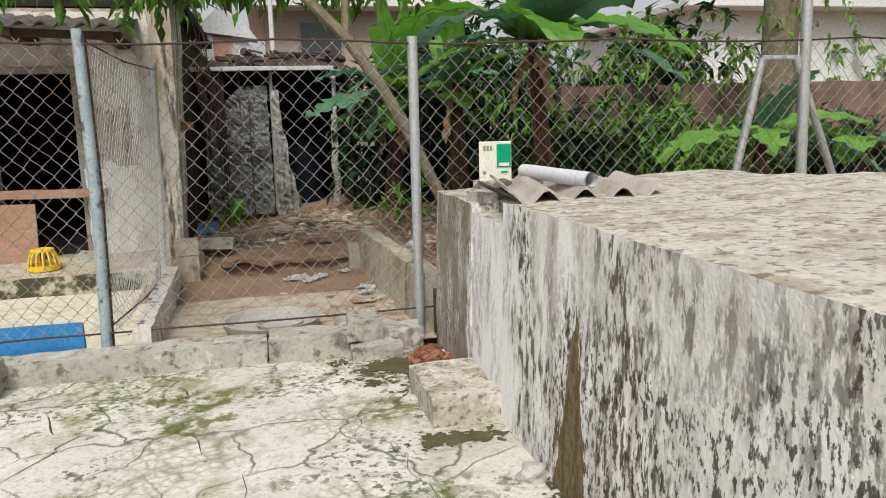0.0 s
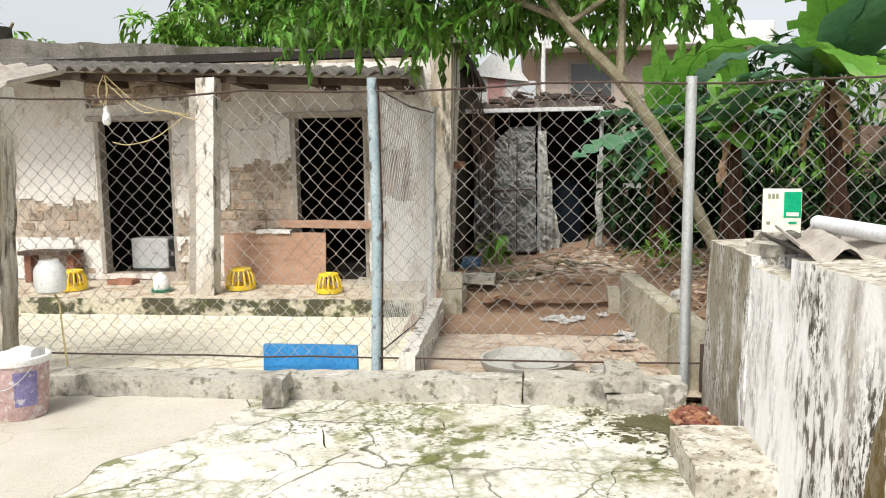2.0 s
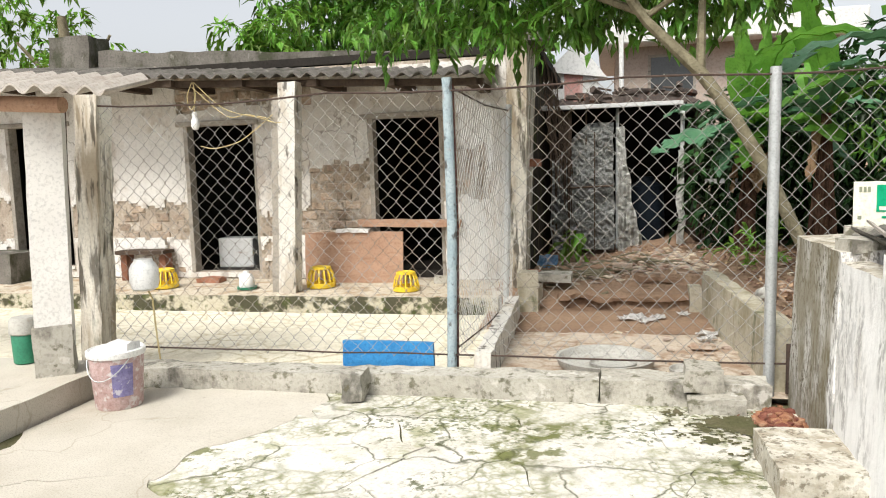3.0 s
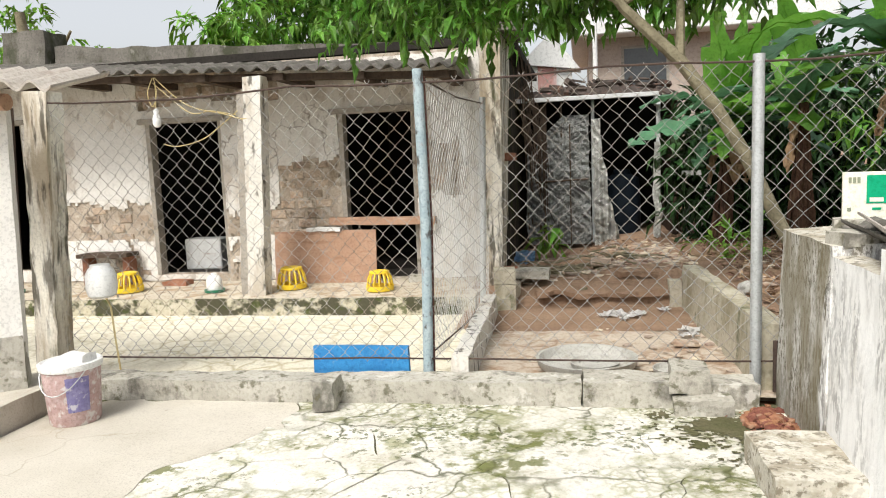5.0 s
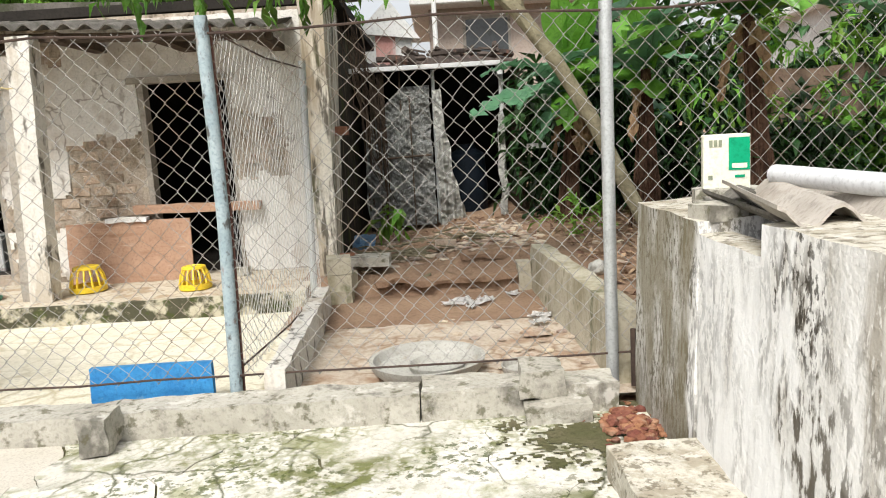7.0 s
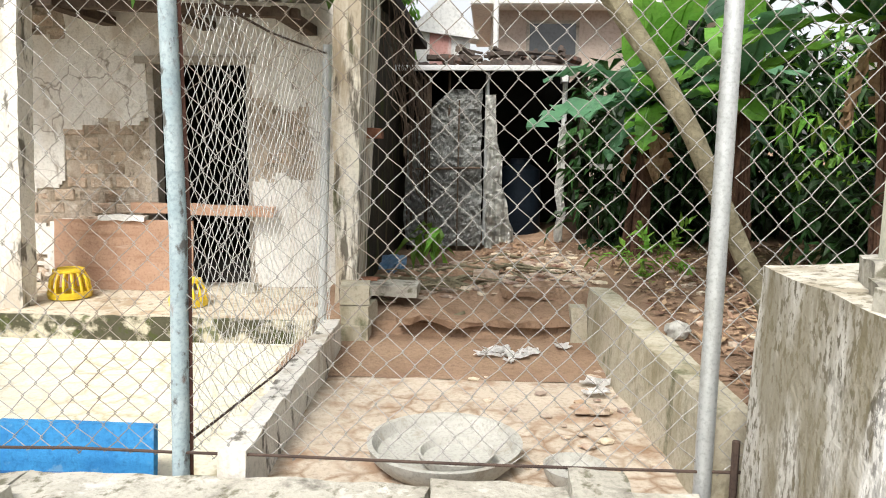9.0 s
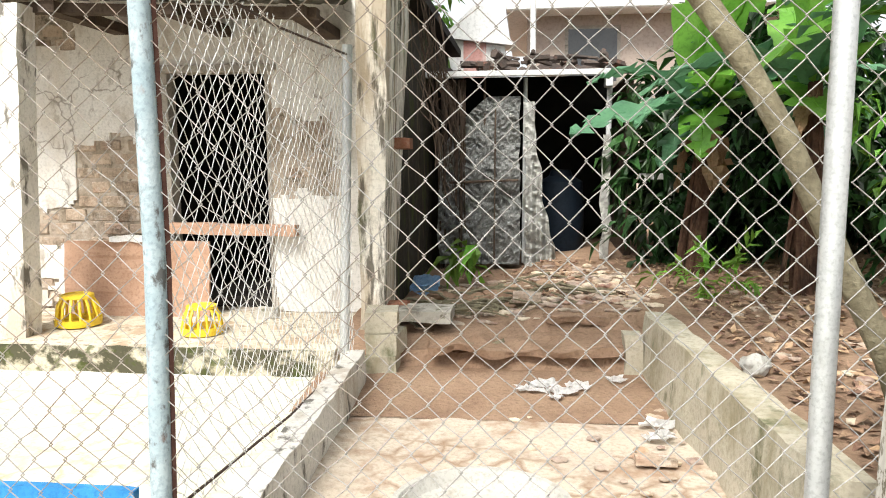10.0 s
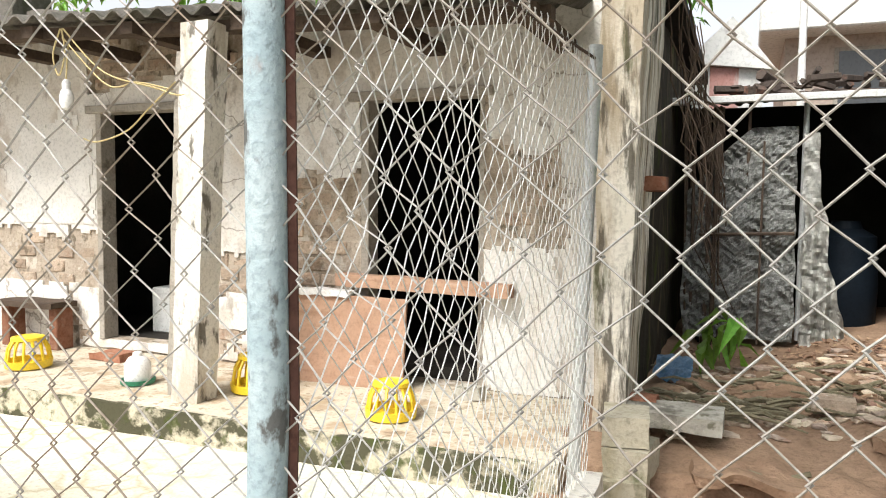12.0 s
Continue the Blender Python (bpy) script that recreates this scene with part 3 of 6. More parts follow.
def big_leaf(p, d, length, width, droop, seed, tears=5, n=18):
    """A banana leaf: a bent midrib, two wavy halves with tears, in one mesh with thickness."""
    rng = random.Random(seed)
    bm = bmesh.new()
    d = Vector(d).normalized()
    side = d.cross(Vector((0, 0, 1))).normalized()
    rows = []
    torn = {rng.randint(3, n - 2) for _ in range(tears)}
    pos, cur = Vector(p), d.copy()
    roll = rng.uniform(-0.4, 0.4)
    for i in range(n + 1):
        f = i / n
        w = width * (math.sin(math.pi * min(1, f * 0.93 + 0.07)) ** 0.55) * 0.5
        upv = side.cross(cur).normalized()
        s = (side * math.cos(roll) + upv * math.sin(roll)).normalized()
        row = [bm.verts.new(pos + s * w * k + upv * (abs(k) * w * 0.35 - 0.25 * w * k * k + 0.02 * math.sin(i * 1.7 + k * 4 + seed))) for k in (-1, -0.5, 0, 0.5, 1)]
        rows.append(row)
        cur = (cur + Vector((0, 0, -droop / n))).normalized()
        pos = pos + cur * (length / n)
    for i in range(n):
        for k in range(4):
            edge_face = k in (0, 3)
            if edge_face and i in torn:
                continue
            bm.faces.new((rows[i][k], rows[i][k + 1], rows[i + 1][k + 1], rows[i + 1][k]))
    mid = [r[2].co.copy() for r in rows]
    tube(bm, mid, [0.014 * (1 - 0.8 * i / n) for i in range(n + 1)], 5)
    return bm


def chain_link(bm, p0, p1, z0, z1, w=0.1, h=0.11, r=0.0023, tips=True, seed=1):
    """Woven wire: each wire zigzags upward and hooks its neighbours."""
    rng = random.Random(seed)
    p0, p1 = Vector((p0[0], p0[1], 0)), Vector((p1[0], p1[1], 0))
    span = (p1 - p0).length
    d = (p1 - p0) / span
    nrm = Vector((-d.y, d.x, 0))
    half = w / 2
    count, steps = int(span / half), int((z1 - z0) / (h / 2))
    sag = [rng.uniform(-0.004, 0.004) for _ in range(count + 2)]
    for i in range(count):
        pts = []
        for j in range(steps + 1):
            right = (j + i) % 2
            c = i + right
            s = c * half + 0.012 * noise.noise(Vector((c * 0.6, j * 0.35, seed)))
            z = z0 + j * h / 2 + sag[c] + 0.012 * noise.noise(Vector((c * 0.4, j * 0.4, seed + 5)))
            bow = 0.018 * noise.noise(Vector((c * 0.12, j * 0.15, seed + 9)))
            pts.append(p0 + d * (s + (0.0035 if right else -0.0035)) + nrm * (bow + (0.003 if right else -0.003)) + Vector((0, 0, z)))
        if tips:
            pts.append(pts[-1] + Vector((0, 0, rng.uniform(0.01, 0.02))) + d * (0.012 if (steps + i) % 2 else -0.012))
        tube(bm, pts, r, 4, cap=False)
    return bm


# ---- ground, yard and pens ----
rng = random.Random(4)


def sheet(x0, x1, y0, y1, step, zf):
    bm = bmesh.new()
    nx, ny = max(1, round((x1 - x0) / step)), max(1, round((y1 - y0) / step))
    vs = [[bm.verts.new((x0 + (x1 - x0) * i / nx, y0 + (y1 - y0) * j / ny, zf(x0 + (x1 - x0) * i / nx, y0 + (y1 - y0) * j / ny))) for j in range(ny + 1)] for i in range(nx + 1)]
    for i in range(nx):
        for j in range(ny):
            bm.faces.new((vs[i][j], vs[i + 1][j], vs[i + 1][j + 1], vs[i][j + 1]))
    return bm


solo("ground", sheet(-400, 400, -400, 400, 100, lambda x, y: -0.06), "soil", "bare reddish earth reaching to the horizon", "ground", "structure")


def soil_height(x, y):
    """The dog pen's far end steps up to a raised bed of soil."""
    n = 0.03 * noise.noise(Vector((x * 2.2, y * 2.2, 0))) + 0.012 * noise.noise(Vector((x * 9, y * 9, 3)))
    edge = 7.33 + 0.05 * noise.noise(Vector((x * 3, 2, 0))) - 0.04 * x
    if x > 0.93:
        return 0.33 + n + 0.03 * (x - 0.9)
    low = 0.0 + 0.05 * max(0, min(1, (y - 6.5) / 0.7)) + 0.25 * n
    if y < edge:
        return low
    step1 = min(1, (y - edge) / 0.03) * (0.085 + 0.05 * max(0, min(1, x + 0.4)))
    ramp = max(0, min(1, (y - edge - 0.05) / 0.5)) * 0.06
    back = edge + 0.34 + 0.06 * noise.noise(Vector((x * 5, 8, 0)))
    step2 = max(0, min(1, (y - back) / 0.035)) * 0.075 * max(0, min(1, (x - 0.15) / 0.15))
    return 0.05 + step1 + ramp + step2 + 0.6 * n


solo("soil_bed", sheet(-1.0, 1.04, 6.6, 9.0, 0.022, soil_height), "soil", "stepped bed of bare red-brown soil with litter", "soil", "structure")
smooth(solo("soil_bed", sheet(1.04, 9.0, 6.6, 9.0, 0.06, soil_height), "soil", "raised bed of bare red-brown soil under plants", "soil", "structure"))
smooth(solo("soil_bed", sheet(-1.0, 9.0, 9.0, 16.0, 0.1, soil_height), "soil", "bare red-brown soil running under the shed", "soil", "structure"))
smooth(solo("soil_strip", sheet(1.05, 9.0, 5.13, 6.6, 0.07, soil_height), "soil", "strip of soil behind the low retaining wall", "soil", "structure"))
solo("pen_floor_cement", sheet(-0.7, 1.1, 5.1, 6.62, 0.08, lambda x, y: 0.004 + 0.012 * noise.noise(Vector((x * 4, y * 4, 0)))), "pencement", "dusty cement floor of the dog pen", "floor", "structure")
solo("chicken_yard_floor", sheet(-9.0, -0.7, 5.05, 7.3, 0.1, lambda x, y: 0.012 + 0.008 * noise.noise(Vector((x * 4, y * 4, 0)))), "penfloor", "pale sunlit cement floor of the chicken yard", "floor", "structure")

# crusted earth ledges that overhang the two soil steps
for a, b, at, sd in (((-0.52, 0, -0.045), (0.54, 0.3, 0.0), (0.12, 7.27, 0.185), 3), ((-0.2, 0, -0.04), (0.22, 0.22, 0.0), (0.44, 7.64, 0.285), 5)):
    smooth(solo("soil_ledge", divided_box(a, b, 0.02, 0.05, 7, seed=sd), "soil", "crusted overhanging ledge of trodden earth", "soil", "structure", at=at))

# the walled-in yard: mossy joints below, cracked plates above
yard = solo("yard_floor", sheet(-3.0, 1.1, -6.0, 5.02, 0.5, lambda x, y: -0.012), "joint", "mossy bed under the cracked concrete yard", "floor", "structure")
solo("far_yard_floor", sheet(-12.0, -2.98, -6.0, 5.05, 1.0, lambda x, y: -0.02), "smooth_yard", "plain cement of the yard beside the veranda", "floor", "structure")


def clip(poly, px, py, nx, ny):
    out = []
    for i in range(len(poly)):
        a, b = poly[i], poly[(i + 1) % len(poly)]
        da, db = (a[0] - px) * nx + (a[1] - py) * ny, (b[0] - px) * nx + (b[1] - py) * ny
        if da <= 0:
            out.append(a)
        if da * db < 0:
            f = da / (da - db)
            out.append((a[0] + (b[0] - a[0]) * f, a[1] + (b[1] - a[1]) * f))
    return out


sites = []
tries = 0
while tries < 900:
    tries += 1
    x, y = rng.uniform(-2.95, 1.05), rng.uniform(-1.2, 4.95)
    gap = 1.3 if x < -1.3 else (0.5 if y > 2.0 else 0.7)
    if all((x - a) ** 2 + (y - b) ** 2 > gap * gap for a, b in sites):
        sites.append((x, y))
for i, (sx, sy) in enumerate(sites):
    poly = [(-2.98, -6.0 if sy < -0.6 else -1.6), (1.08, -6.0 if sy < -0.6 else -1.6), (1.08, 4.98), (-2.98, 4.98)]
    for j, (ox, oy) in enumerate(sites):
        if i != j and poly:
            poly = clip(poly, (sx + ox) / 2, (sy + oy) / 2, ox - sx, oy - sy)
    if len(poly) < 3:
        continue
    ring = []
    for k in range(len(poly)):
        a, b = Vector((*poly[k], 0)), Vector((*poly[(k + 1) % len(poly)], 0))
        n = max(1, int((b - a).length / 0.035))
        for s in range(n):
            p = a.lerp(b, s / n)
            w = noise.noise_vector(Vector((p.x * 2.6, p.y * 2.6, 0))) * 0.2 + noise.noise_vector(Vector((p.x * 9, p.y * 9, 4))) * 0.06
            q = Vector((p.x + w.x, p.y + w.y, 0))
            c = Vector((sx, sy, 0))
            gap = 0.002 + 0.009 * max(0, noise.noise(Vector((p.x * 3, p.y * 3, 8))))
            q += (c - q).normalized() * gap
            ring.append((min(max(q.x, -2.98), 1.06), min(q.y, 4.98)))
    bm = bmesh.new()
    lift, tx, ty = rng.uniform(-0.003, 0.003), rng.uniform(-0.004, 0.004), rng.uniform(-0.004, 0.004)
    up = [bm.verts.new((x - sx, y - sy, lift + tx * (x - sx) + ty * (y - sy))) for x, y in ring]
    dn = [bm.verts.new((x - sx, y - sy, -0.03)) for x, y in ring]
    bm.faces.new(up)
    for k in range(len(ring)):
        bm.faces.new((up[k], dn[k], dn[(k + 1) % len(ring)], up[(k + 1) % len(ring)]))
    part("concrete_plate", bm, "smooth_yard" if sx < -1.7 else "yard", yard, at=(sx, sy, 0))

# ---- kerb under the fence ----
kerb = thing("kerb", (0, 5.0, 0), "low worn cement kerb under the wire fence", "kerb", kind="structure")
for x0, x1, z, s in ((-3.0, -1.42, 0.115, 1), (-1.41, -0.02, 0.125, 2), (-0.015, 0.5, 0.14, 3), (0.5, 0.87, 0.13, 4)):
    bm = divided_box((x0, -0.11, -0.03), (x1, 0.1, z), 0.045, 0.018, 7, seed=s)
    smooth(part("kerb_length", bm, "kerb", kerb))
smooth(solo("loose_stone", divided_box((-0.06, -0.09, 0), (0.055, 0.09, 0.17), 0.03, 0.022, 9, seed=9), "kerb", "grey broken stone leaning against the kerb", "stone", at=(-1.39, 4.8, 0)))
smooth(solo("loose_block", divided_box((-0.14, -0.07, 0), (0.14, 0.07, 0.085), 0.03, 0.014, 9, seed=21), "kerb", "mossy broken cement block lying by the kerb", "block", at=(0.58, 4.84, 0)))
smooth(solo("loose_block", divided_box((-0.1, -0.1, 0), (0.1, 0.1, 0.12), 0.03, 0.02, 8, seed=23), "kerb", "rough stone set on the kerb end", "stone", at=(0.53, 4.96, 0.09)))
bm = bmesh.new()
for i in range(230):
    a, d = rng.uniform(0, 6.28), abs(rng.gauss(0, 0.11))
    stone(bm, (0.87 + d * math.cos(a) * 0.75, 4.62 + d * math.sin(a) * 1.7, max(0, 0.055 - 0.35 * d) + rng.uniform(0, 0.012)), rng.uniform(0.006, 0.028) * (1.5 if i % 19 == 0 else 1), i, (1.2, 1, 0.7), 1)
solo("brick_rubble", bm, "brickdust", "heap of red brick crumbs beside the tank", "rubble", "stuff")



def dirt_patch(x0, x1, y0, y1, cx, cy, rx, ry, step=0.012):
    """A thin crust of damp dirt with a frayed outline, lying on the slabs."""
    bm = bmesh.new()
    vs = {}

    def at(i, j):
        if (i, j) not in vs:
            x, y = x0 + i * step, y0 + j * step
            vs[i, j] = bm.verts.new((x, y, 0.005 + 0.006 * abs(noise.noise(Vector((x * 22, y * 22, 3))))))
        return vs[i, j]

    for i in range(int((x1 - x0) / step)):
        for j in range(int((y1 - y0) / step)):
            x, y = x0 + (i + 0.5) * step, y0 + (j + 0.5) * step
            d = math.hypot((x - cx) / rx, (y - cy) / ry)
            n = noise.noise(Vector((x * 7, y * 7, 1))) + 0.9 * noise.noise(Vector((x * 17, y * 17, 2))) + 0.8 * noise.noise(Vector((x * 43, y * 43, 4)))
            if n > 1.3 * d - 0.75:
                bm.faces.new((at(i, j), at(i + 1, j), at(i + 1, j + 1), at(i, j + 1)))
    return bm


solo("dirt_crust", dirt_patch(0.1, 0.99, 4.1, 4.9, 0.68, 4.58, 0.4, 0.3), "joint", "dark damp dirt and moss gathered at the kerb's end", "dirt", "stuff")
solo("dirt_crust", dirt_patch(0.4, 1.0, 3.35, 3.75, 0.76, 3.6, 0.26, 0.1), "joint", "strip of moss and dirt below the step block", "dirt", "stuff")
solo("dirt_crust", dirt_patch(0.86, 1.02, 2.7, 3.3, 1.0, 2.98, 0.1, 0.2), "joint", "wet dirt at the foot of the seep mark", "dirt", "stuff")
bm = bmesh.new()
stone(bm, (0, 0, 0.02), 0.05, 3, (1.2, 1, 0.8), 3)
smooth(solo("loose_stone", bm, "bowl", "pale lump of cement at the tank's foot", "stone", at=(0.93, 3.2, 0)))

# ---- water tank ----
tank = thing("water_tank", (1.0, 5.1, 0), "long streaked cement water tank with flat top", "tank", kind="structure")


def tank_box(a, b, s):
    bm = divided_box((a[0] - 1.0, a[1] - 5.1, a[2]), (b[0] - 1.0, b[1] - 5.1, b[2]), 0.06, 0.008, 5, seed=s)
    for v in bm.verts:
        if v.co.z > 0.5:
            v.co.z += 0.03 * max(0, v.co.x) - 0.012 * v.co.y / 4
        if v.co.x < 0.05:
            v.co.x += 0.02 * (-v.co.y / 3.0) - 0.03 * (1 - min(1, (v.co.z + 0.05) / 0.9))
    for f in bm.faces:
        f.material_index = 1 if f.calc_center_median().z > b[2] - 0.012 else 0
    return bm


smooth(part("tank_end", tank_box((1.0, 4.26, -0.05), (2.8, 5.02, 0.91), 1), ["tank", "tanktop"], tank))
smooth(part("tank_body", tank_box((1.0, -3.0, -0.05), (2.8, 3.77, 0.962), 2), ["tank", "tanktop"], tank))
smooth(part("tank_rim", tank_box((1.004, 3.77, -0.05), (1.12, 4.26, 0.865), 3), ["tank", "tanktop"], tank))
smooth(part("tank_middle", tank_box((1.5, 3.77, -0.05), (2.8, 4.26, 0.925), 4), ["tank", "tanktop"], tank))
# black block paints the shade inside the tank's opening
part("tank_bottom", boxes(((0.125, -1.325, -0.05), (0.5, -0.845, 0.3))), "black", tank)
smooth(solo("step_block", divided_box((-0.165, -0.25, 0), (0.155, 0.25, 0.132), 0.04, 0.012, 7, seed=31), "tanktop", "square cement block used as a step beside the tank", "block", at=(0.835, 4.0, 0)))

# ---- retaining walls of the dog pen ----
bm = divided_box((0, 0, -0.05), (0.13, 2.14, 0.385), 0.05, 0.014, 6, seed=41)
for v in bm.verts:
    v.co.x += 0.955 - 0.072 * v.co.y - 0.05 * (0.38 - v.co.z) * (v.co.x < 0.07)
    v.co.z += 0.0 if v.co.z < 0.3 else -0.01 * (1 - v.co.y / 2.2)
M["rwall"] = surf("mossy_low_wall", (0.42, 0.38, 0.29), (0.52, 0.48, 0.38), 3, 0.95, 0.5, 42,
                  [((0.24, 0.21, 0.12), 4, (1, 1, 0.5), 0.5, 0.66, 0.7), (MOSS, 6, (1, 1, 0.6), 0.58, 0.7, 0.7)])
smooth(solo("retaining_wall", bm, "rwall", "low mossy cement wall holding back the soil", "wall", "structure", at=(0, 5.21, 0)))
bm = divided_box((-0.05, 0, -0.05), (0.05, 1.93, 0.21), 0.05, 0.012, 6, seed=43)
for v in bm.verts:
    v.co.x -= 0.03 * v.co.y
smooth(solo("dividing_wall", bm, "oldwash", "low cement wall dividing the two pens", "wall", "structure", at=(-0.7, 5.13, 0)))
bm = divided_box((0, 0, 0), (0.1, 0.14, 0.27), 0.05, 0.015, 6, seed=47)
smooth(solo("wall_stub", bm, "rwall", "short mossy end of the low wall at the soil step", "wall", "structure", at=(0.69, 7.27, 0.0)))

# ---- chicken house ----
HX0, HX1, HY = -9.0, -0.9, 8.25
OPEN = ((-4.5, -3.67, 0.24, 1.86), (-2.38, -1.615, 0.165, 1.855), (-6.8, -6.0, 0.3, 1.93))


def in_open(x, z, grow=0.0):
    return any(x0 - grow < x < x1 + grow and z0 - grow < z < z1 + grow for x0, x1, z0, z1 in OPEN)


xs = sorted({HX0, HX1, *[v for o in OPEN for v in o[:2]]})
bm = bmesh.new()
for x0, x1 in zip(xs, xs[1:]):
    o = [q for q in OPEN if abs(q[0] - x0) < 1e-6]
    if o:
        box(bm, (x0, HY, -0.05), (x1, HY + 0.14, o[0][2]))
        box(bm, (x0, HY, o[0][3]), (x1, HY + 0.14, 2.4))
    else:
        box(bm, (x0, HY, -0.05), (x1, HY + 0.14, 2.4))
wall_front = solo("wall_house_front", bm, "core", "house front of raw blocks under broken plaster", "wall", "structure")


def bare(x, z):
    """Where the plaster has fallen: low down, with ragged bays."""
    n = 0.22 * noise.noise(Vector((x * 1.7, z * 1.7, 0))) + 0.09 * noise.noise(Vector((x * 6, z * 6, 5))) + 0.04 * noise.noise(Vector((x * 17, z * 17, 2)))
    line = 1.4 if -3.05 < x < -2.34 else (0.98 if x < -4.45 else (1.62 if x > -1.65 else 0.95))
    if x > -1.65:
        return 0.95 + n < z < line + n and x < -1.15 + 0.5 * n
    top = z > 2.02 + 0.4 * n and -4.6 < x < -3.0
    return (z < line + n and z > 0.62 + 0.3 * n) or top or (z < 0.62 and n > 0.06)


def plaster(x0, x1, z0, z1, step=0.03, y=HY - 0.016, gone=bare):
    bm = bmesh.new()
    nx, nz = int((x1 - x0) / step), int((z1 - z0) / step)
    front, back = {}, {}

    def pt(store, i, k, y):
        if (i, k) not in store:
            x, z = x0 + i * step, z0 + k * step
            j = noise.noise_vector(Vector((x * 9, z * 9, 1))) * 0.012
            store[i, k] = bm.verts.new((x + j.x, y + 0.004 * noise.noise(Vector((x * 5, z * 5, 0))), z + j.z))
        return store[i, k]

    full = {(i, k) for i in range(nx) for k in range(nz)
            if not gone(x0 + (i + 0.5) * step, z0 + (k + 0.5) * step) and not in_open(x0 + (i + 0.5) * step, z0 + (k + 0.5) * step, 0.01)}
    for i, k in full:
        bm.faces.new([pt(front, i + a, k + b, y) for a, b in ((0, 0), (1, 0), (1, 1), (0, 1))])
        for (di, dk), (a, b) in (((-1, 0), ((0, 0), (0, 1))), ((1, 0), ((1, 1), (1, 0))), ((0, -1), ((1, 0), (0, 0))), ((0, 1), ((0, 1), (1, 1)))):
            if (i + di, k + dk) not in full:
                bm.faces.new([pt(front, i + a[0], k + a[1], 0), pt(front, i + b[0], k + b[1], 0), pt(back, i + b[0], k + b[1], y + 0.02), pt(back, i + a[0], k + a[1], y + 0.02)])
    return bm


part("plaster_coat", plaster(-7.2, -0.9, 0.18, 2.38), "plaster", wall_front, "cracked limewashed plaster, fallen away low down")


def frayed(x0, x1, z1):
    """Outline of a patch of fresh limewash, ragged along its top and sides."""
    def gone(x, z):
        n = 0.09 * noise.noise(Vector((x * 4, z * 4, 9))) + 0.05 * noise.noise(Vector((x * 14, z * 14, 6)))
        return not (x0 + n < x < x1 - n and z < z1 + 1.6 * n)
    return gone


for a, b, top in ((-1.6, -1.15, 0.98), (-5.3, -4.58, 1.8), (-3.2, -2.88, 0.66)):
    part("limewash_patch", plaster(a - 0.1, b + 0.1, 0.17 if top < 1.2 else 1.06, top + 0.2, 0.025, HY - 0.024, frayed(a, b, top)), "whitewash", wall_front, "bright fresh limewash patch")
# closed rooms; their shade is put into the wall, ceiling and floor colour
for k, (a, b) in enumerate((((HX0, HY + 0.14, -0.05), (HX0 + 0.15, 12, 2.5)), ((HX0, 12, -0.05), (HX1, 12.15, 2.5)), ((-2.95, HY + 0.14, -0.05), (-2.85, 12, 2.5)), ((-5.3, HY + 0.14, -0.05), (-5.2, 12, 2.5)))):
    solo(("wall_house_end", "wall_house_back", "wall_house_room_1", "wall_house_room_2")[k], boxes((a, b)), "interior", "inner wall of the chicken house, coloured near black as shade", "wall", "structure")
solo("ceiling", boxes(((HX0, HY + 0.02, 2.42), (-0.62, 12.1, 2.5))), "interior", "underside of the house roof, coloured near black as shade", "ceiling", "structure")
solo("house_floor", boxes(((HX0, HY + 0.14, 0.0), (HX1, 12, 0.24))), "interior", "dirt floor inside the chicken house, shade put into its colour", "floor", "structure")
porch = thing("porch", (-4.9, 7.2, 0), "raised cement porch with mossy edge", "porch", kind="structure")
bm = divided_box((-4.1, 0.012, -0.03), (3.98, 1.04, 0.165), 0.08, 0.006, 6, seed=51)
smooth(part("porch_slab", bm, "porch", porch))
bm = divided_box((-4.1, -0.018, -0.03), (3.985, 0.016, 0.163), 0.05, 0.01, 8, seed=52)
smooth(part("porch_edge", bm, "porchface", porch, "moss-blackened porch edge"))

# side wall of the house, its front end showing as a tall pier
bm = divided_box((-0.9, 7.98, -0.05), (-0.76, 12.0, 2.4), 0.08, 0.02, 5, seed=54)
smooth(solo("wall_house_side", bm, "mould", "side wall of the house, mouldy, with shade in its dark colour", "wall", "structure"))
bm = divided_box((-0.88, 7.7, -0.05), (-0.73, 8.0, 2.44), 0.05, 0.012, 5, seed=55)
for v in bm.verts:
    v.co.y += 0.27 * v.co.z * (1 if v.co.y > 7.85 else 0)
    v.co.x += 0.02 * v.co.z * (1 if v.co.x > -0.78 else 0)
smooth(solo("wall_pier", bm, "pillar", "tall cream wall end with dark rain streaks", "wall", "structure"))
smooth(solo("trim", divided_box((-0.92, 7.64, 2.43), (-0.46, 8.4, 2.53), 0.07, 0.012, 5, seed=56), "parapet", "broken cap on the side wall", "trim", "structure"))
smooth(solo("trim_brick", divided_box((-0.8, 8.02, 1.3), (-0.6, 8.14, 1.37), 0.04, 0.012, 8, seed=58), "redbrick", "red brick end jutting from the side wall", "brick", "structure"))
bm = bmesh.new()
for i in range(26):
    x, z = -0.7 + rng.uniform(0, 0.12), rng.uniform(2.0, 2.5)
    y = rng.uniform(8.05, 9.6)
    ln = rng.uniform(0.3, 1.5)
    tube(bm, [(x + rng.uniform(-0.02, 0.03) + 0.05 * k * rng.uniform(0.2, 1) + 0.04, y, z - ln * k / 5) for k in range(6)], 0.004, 4)
solo("hanging_roots", bm, "darkwood", "thin dry roots hanging down the side wall", "roots", "stuff")

roof = thing("house_roof", (0, 7.36, 2.2), "sagging corrugated fibre-cement roof edge of the house", "roof", kind="structure")


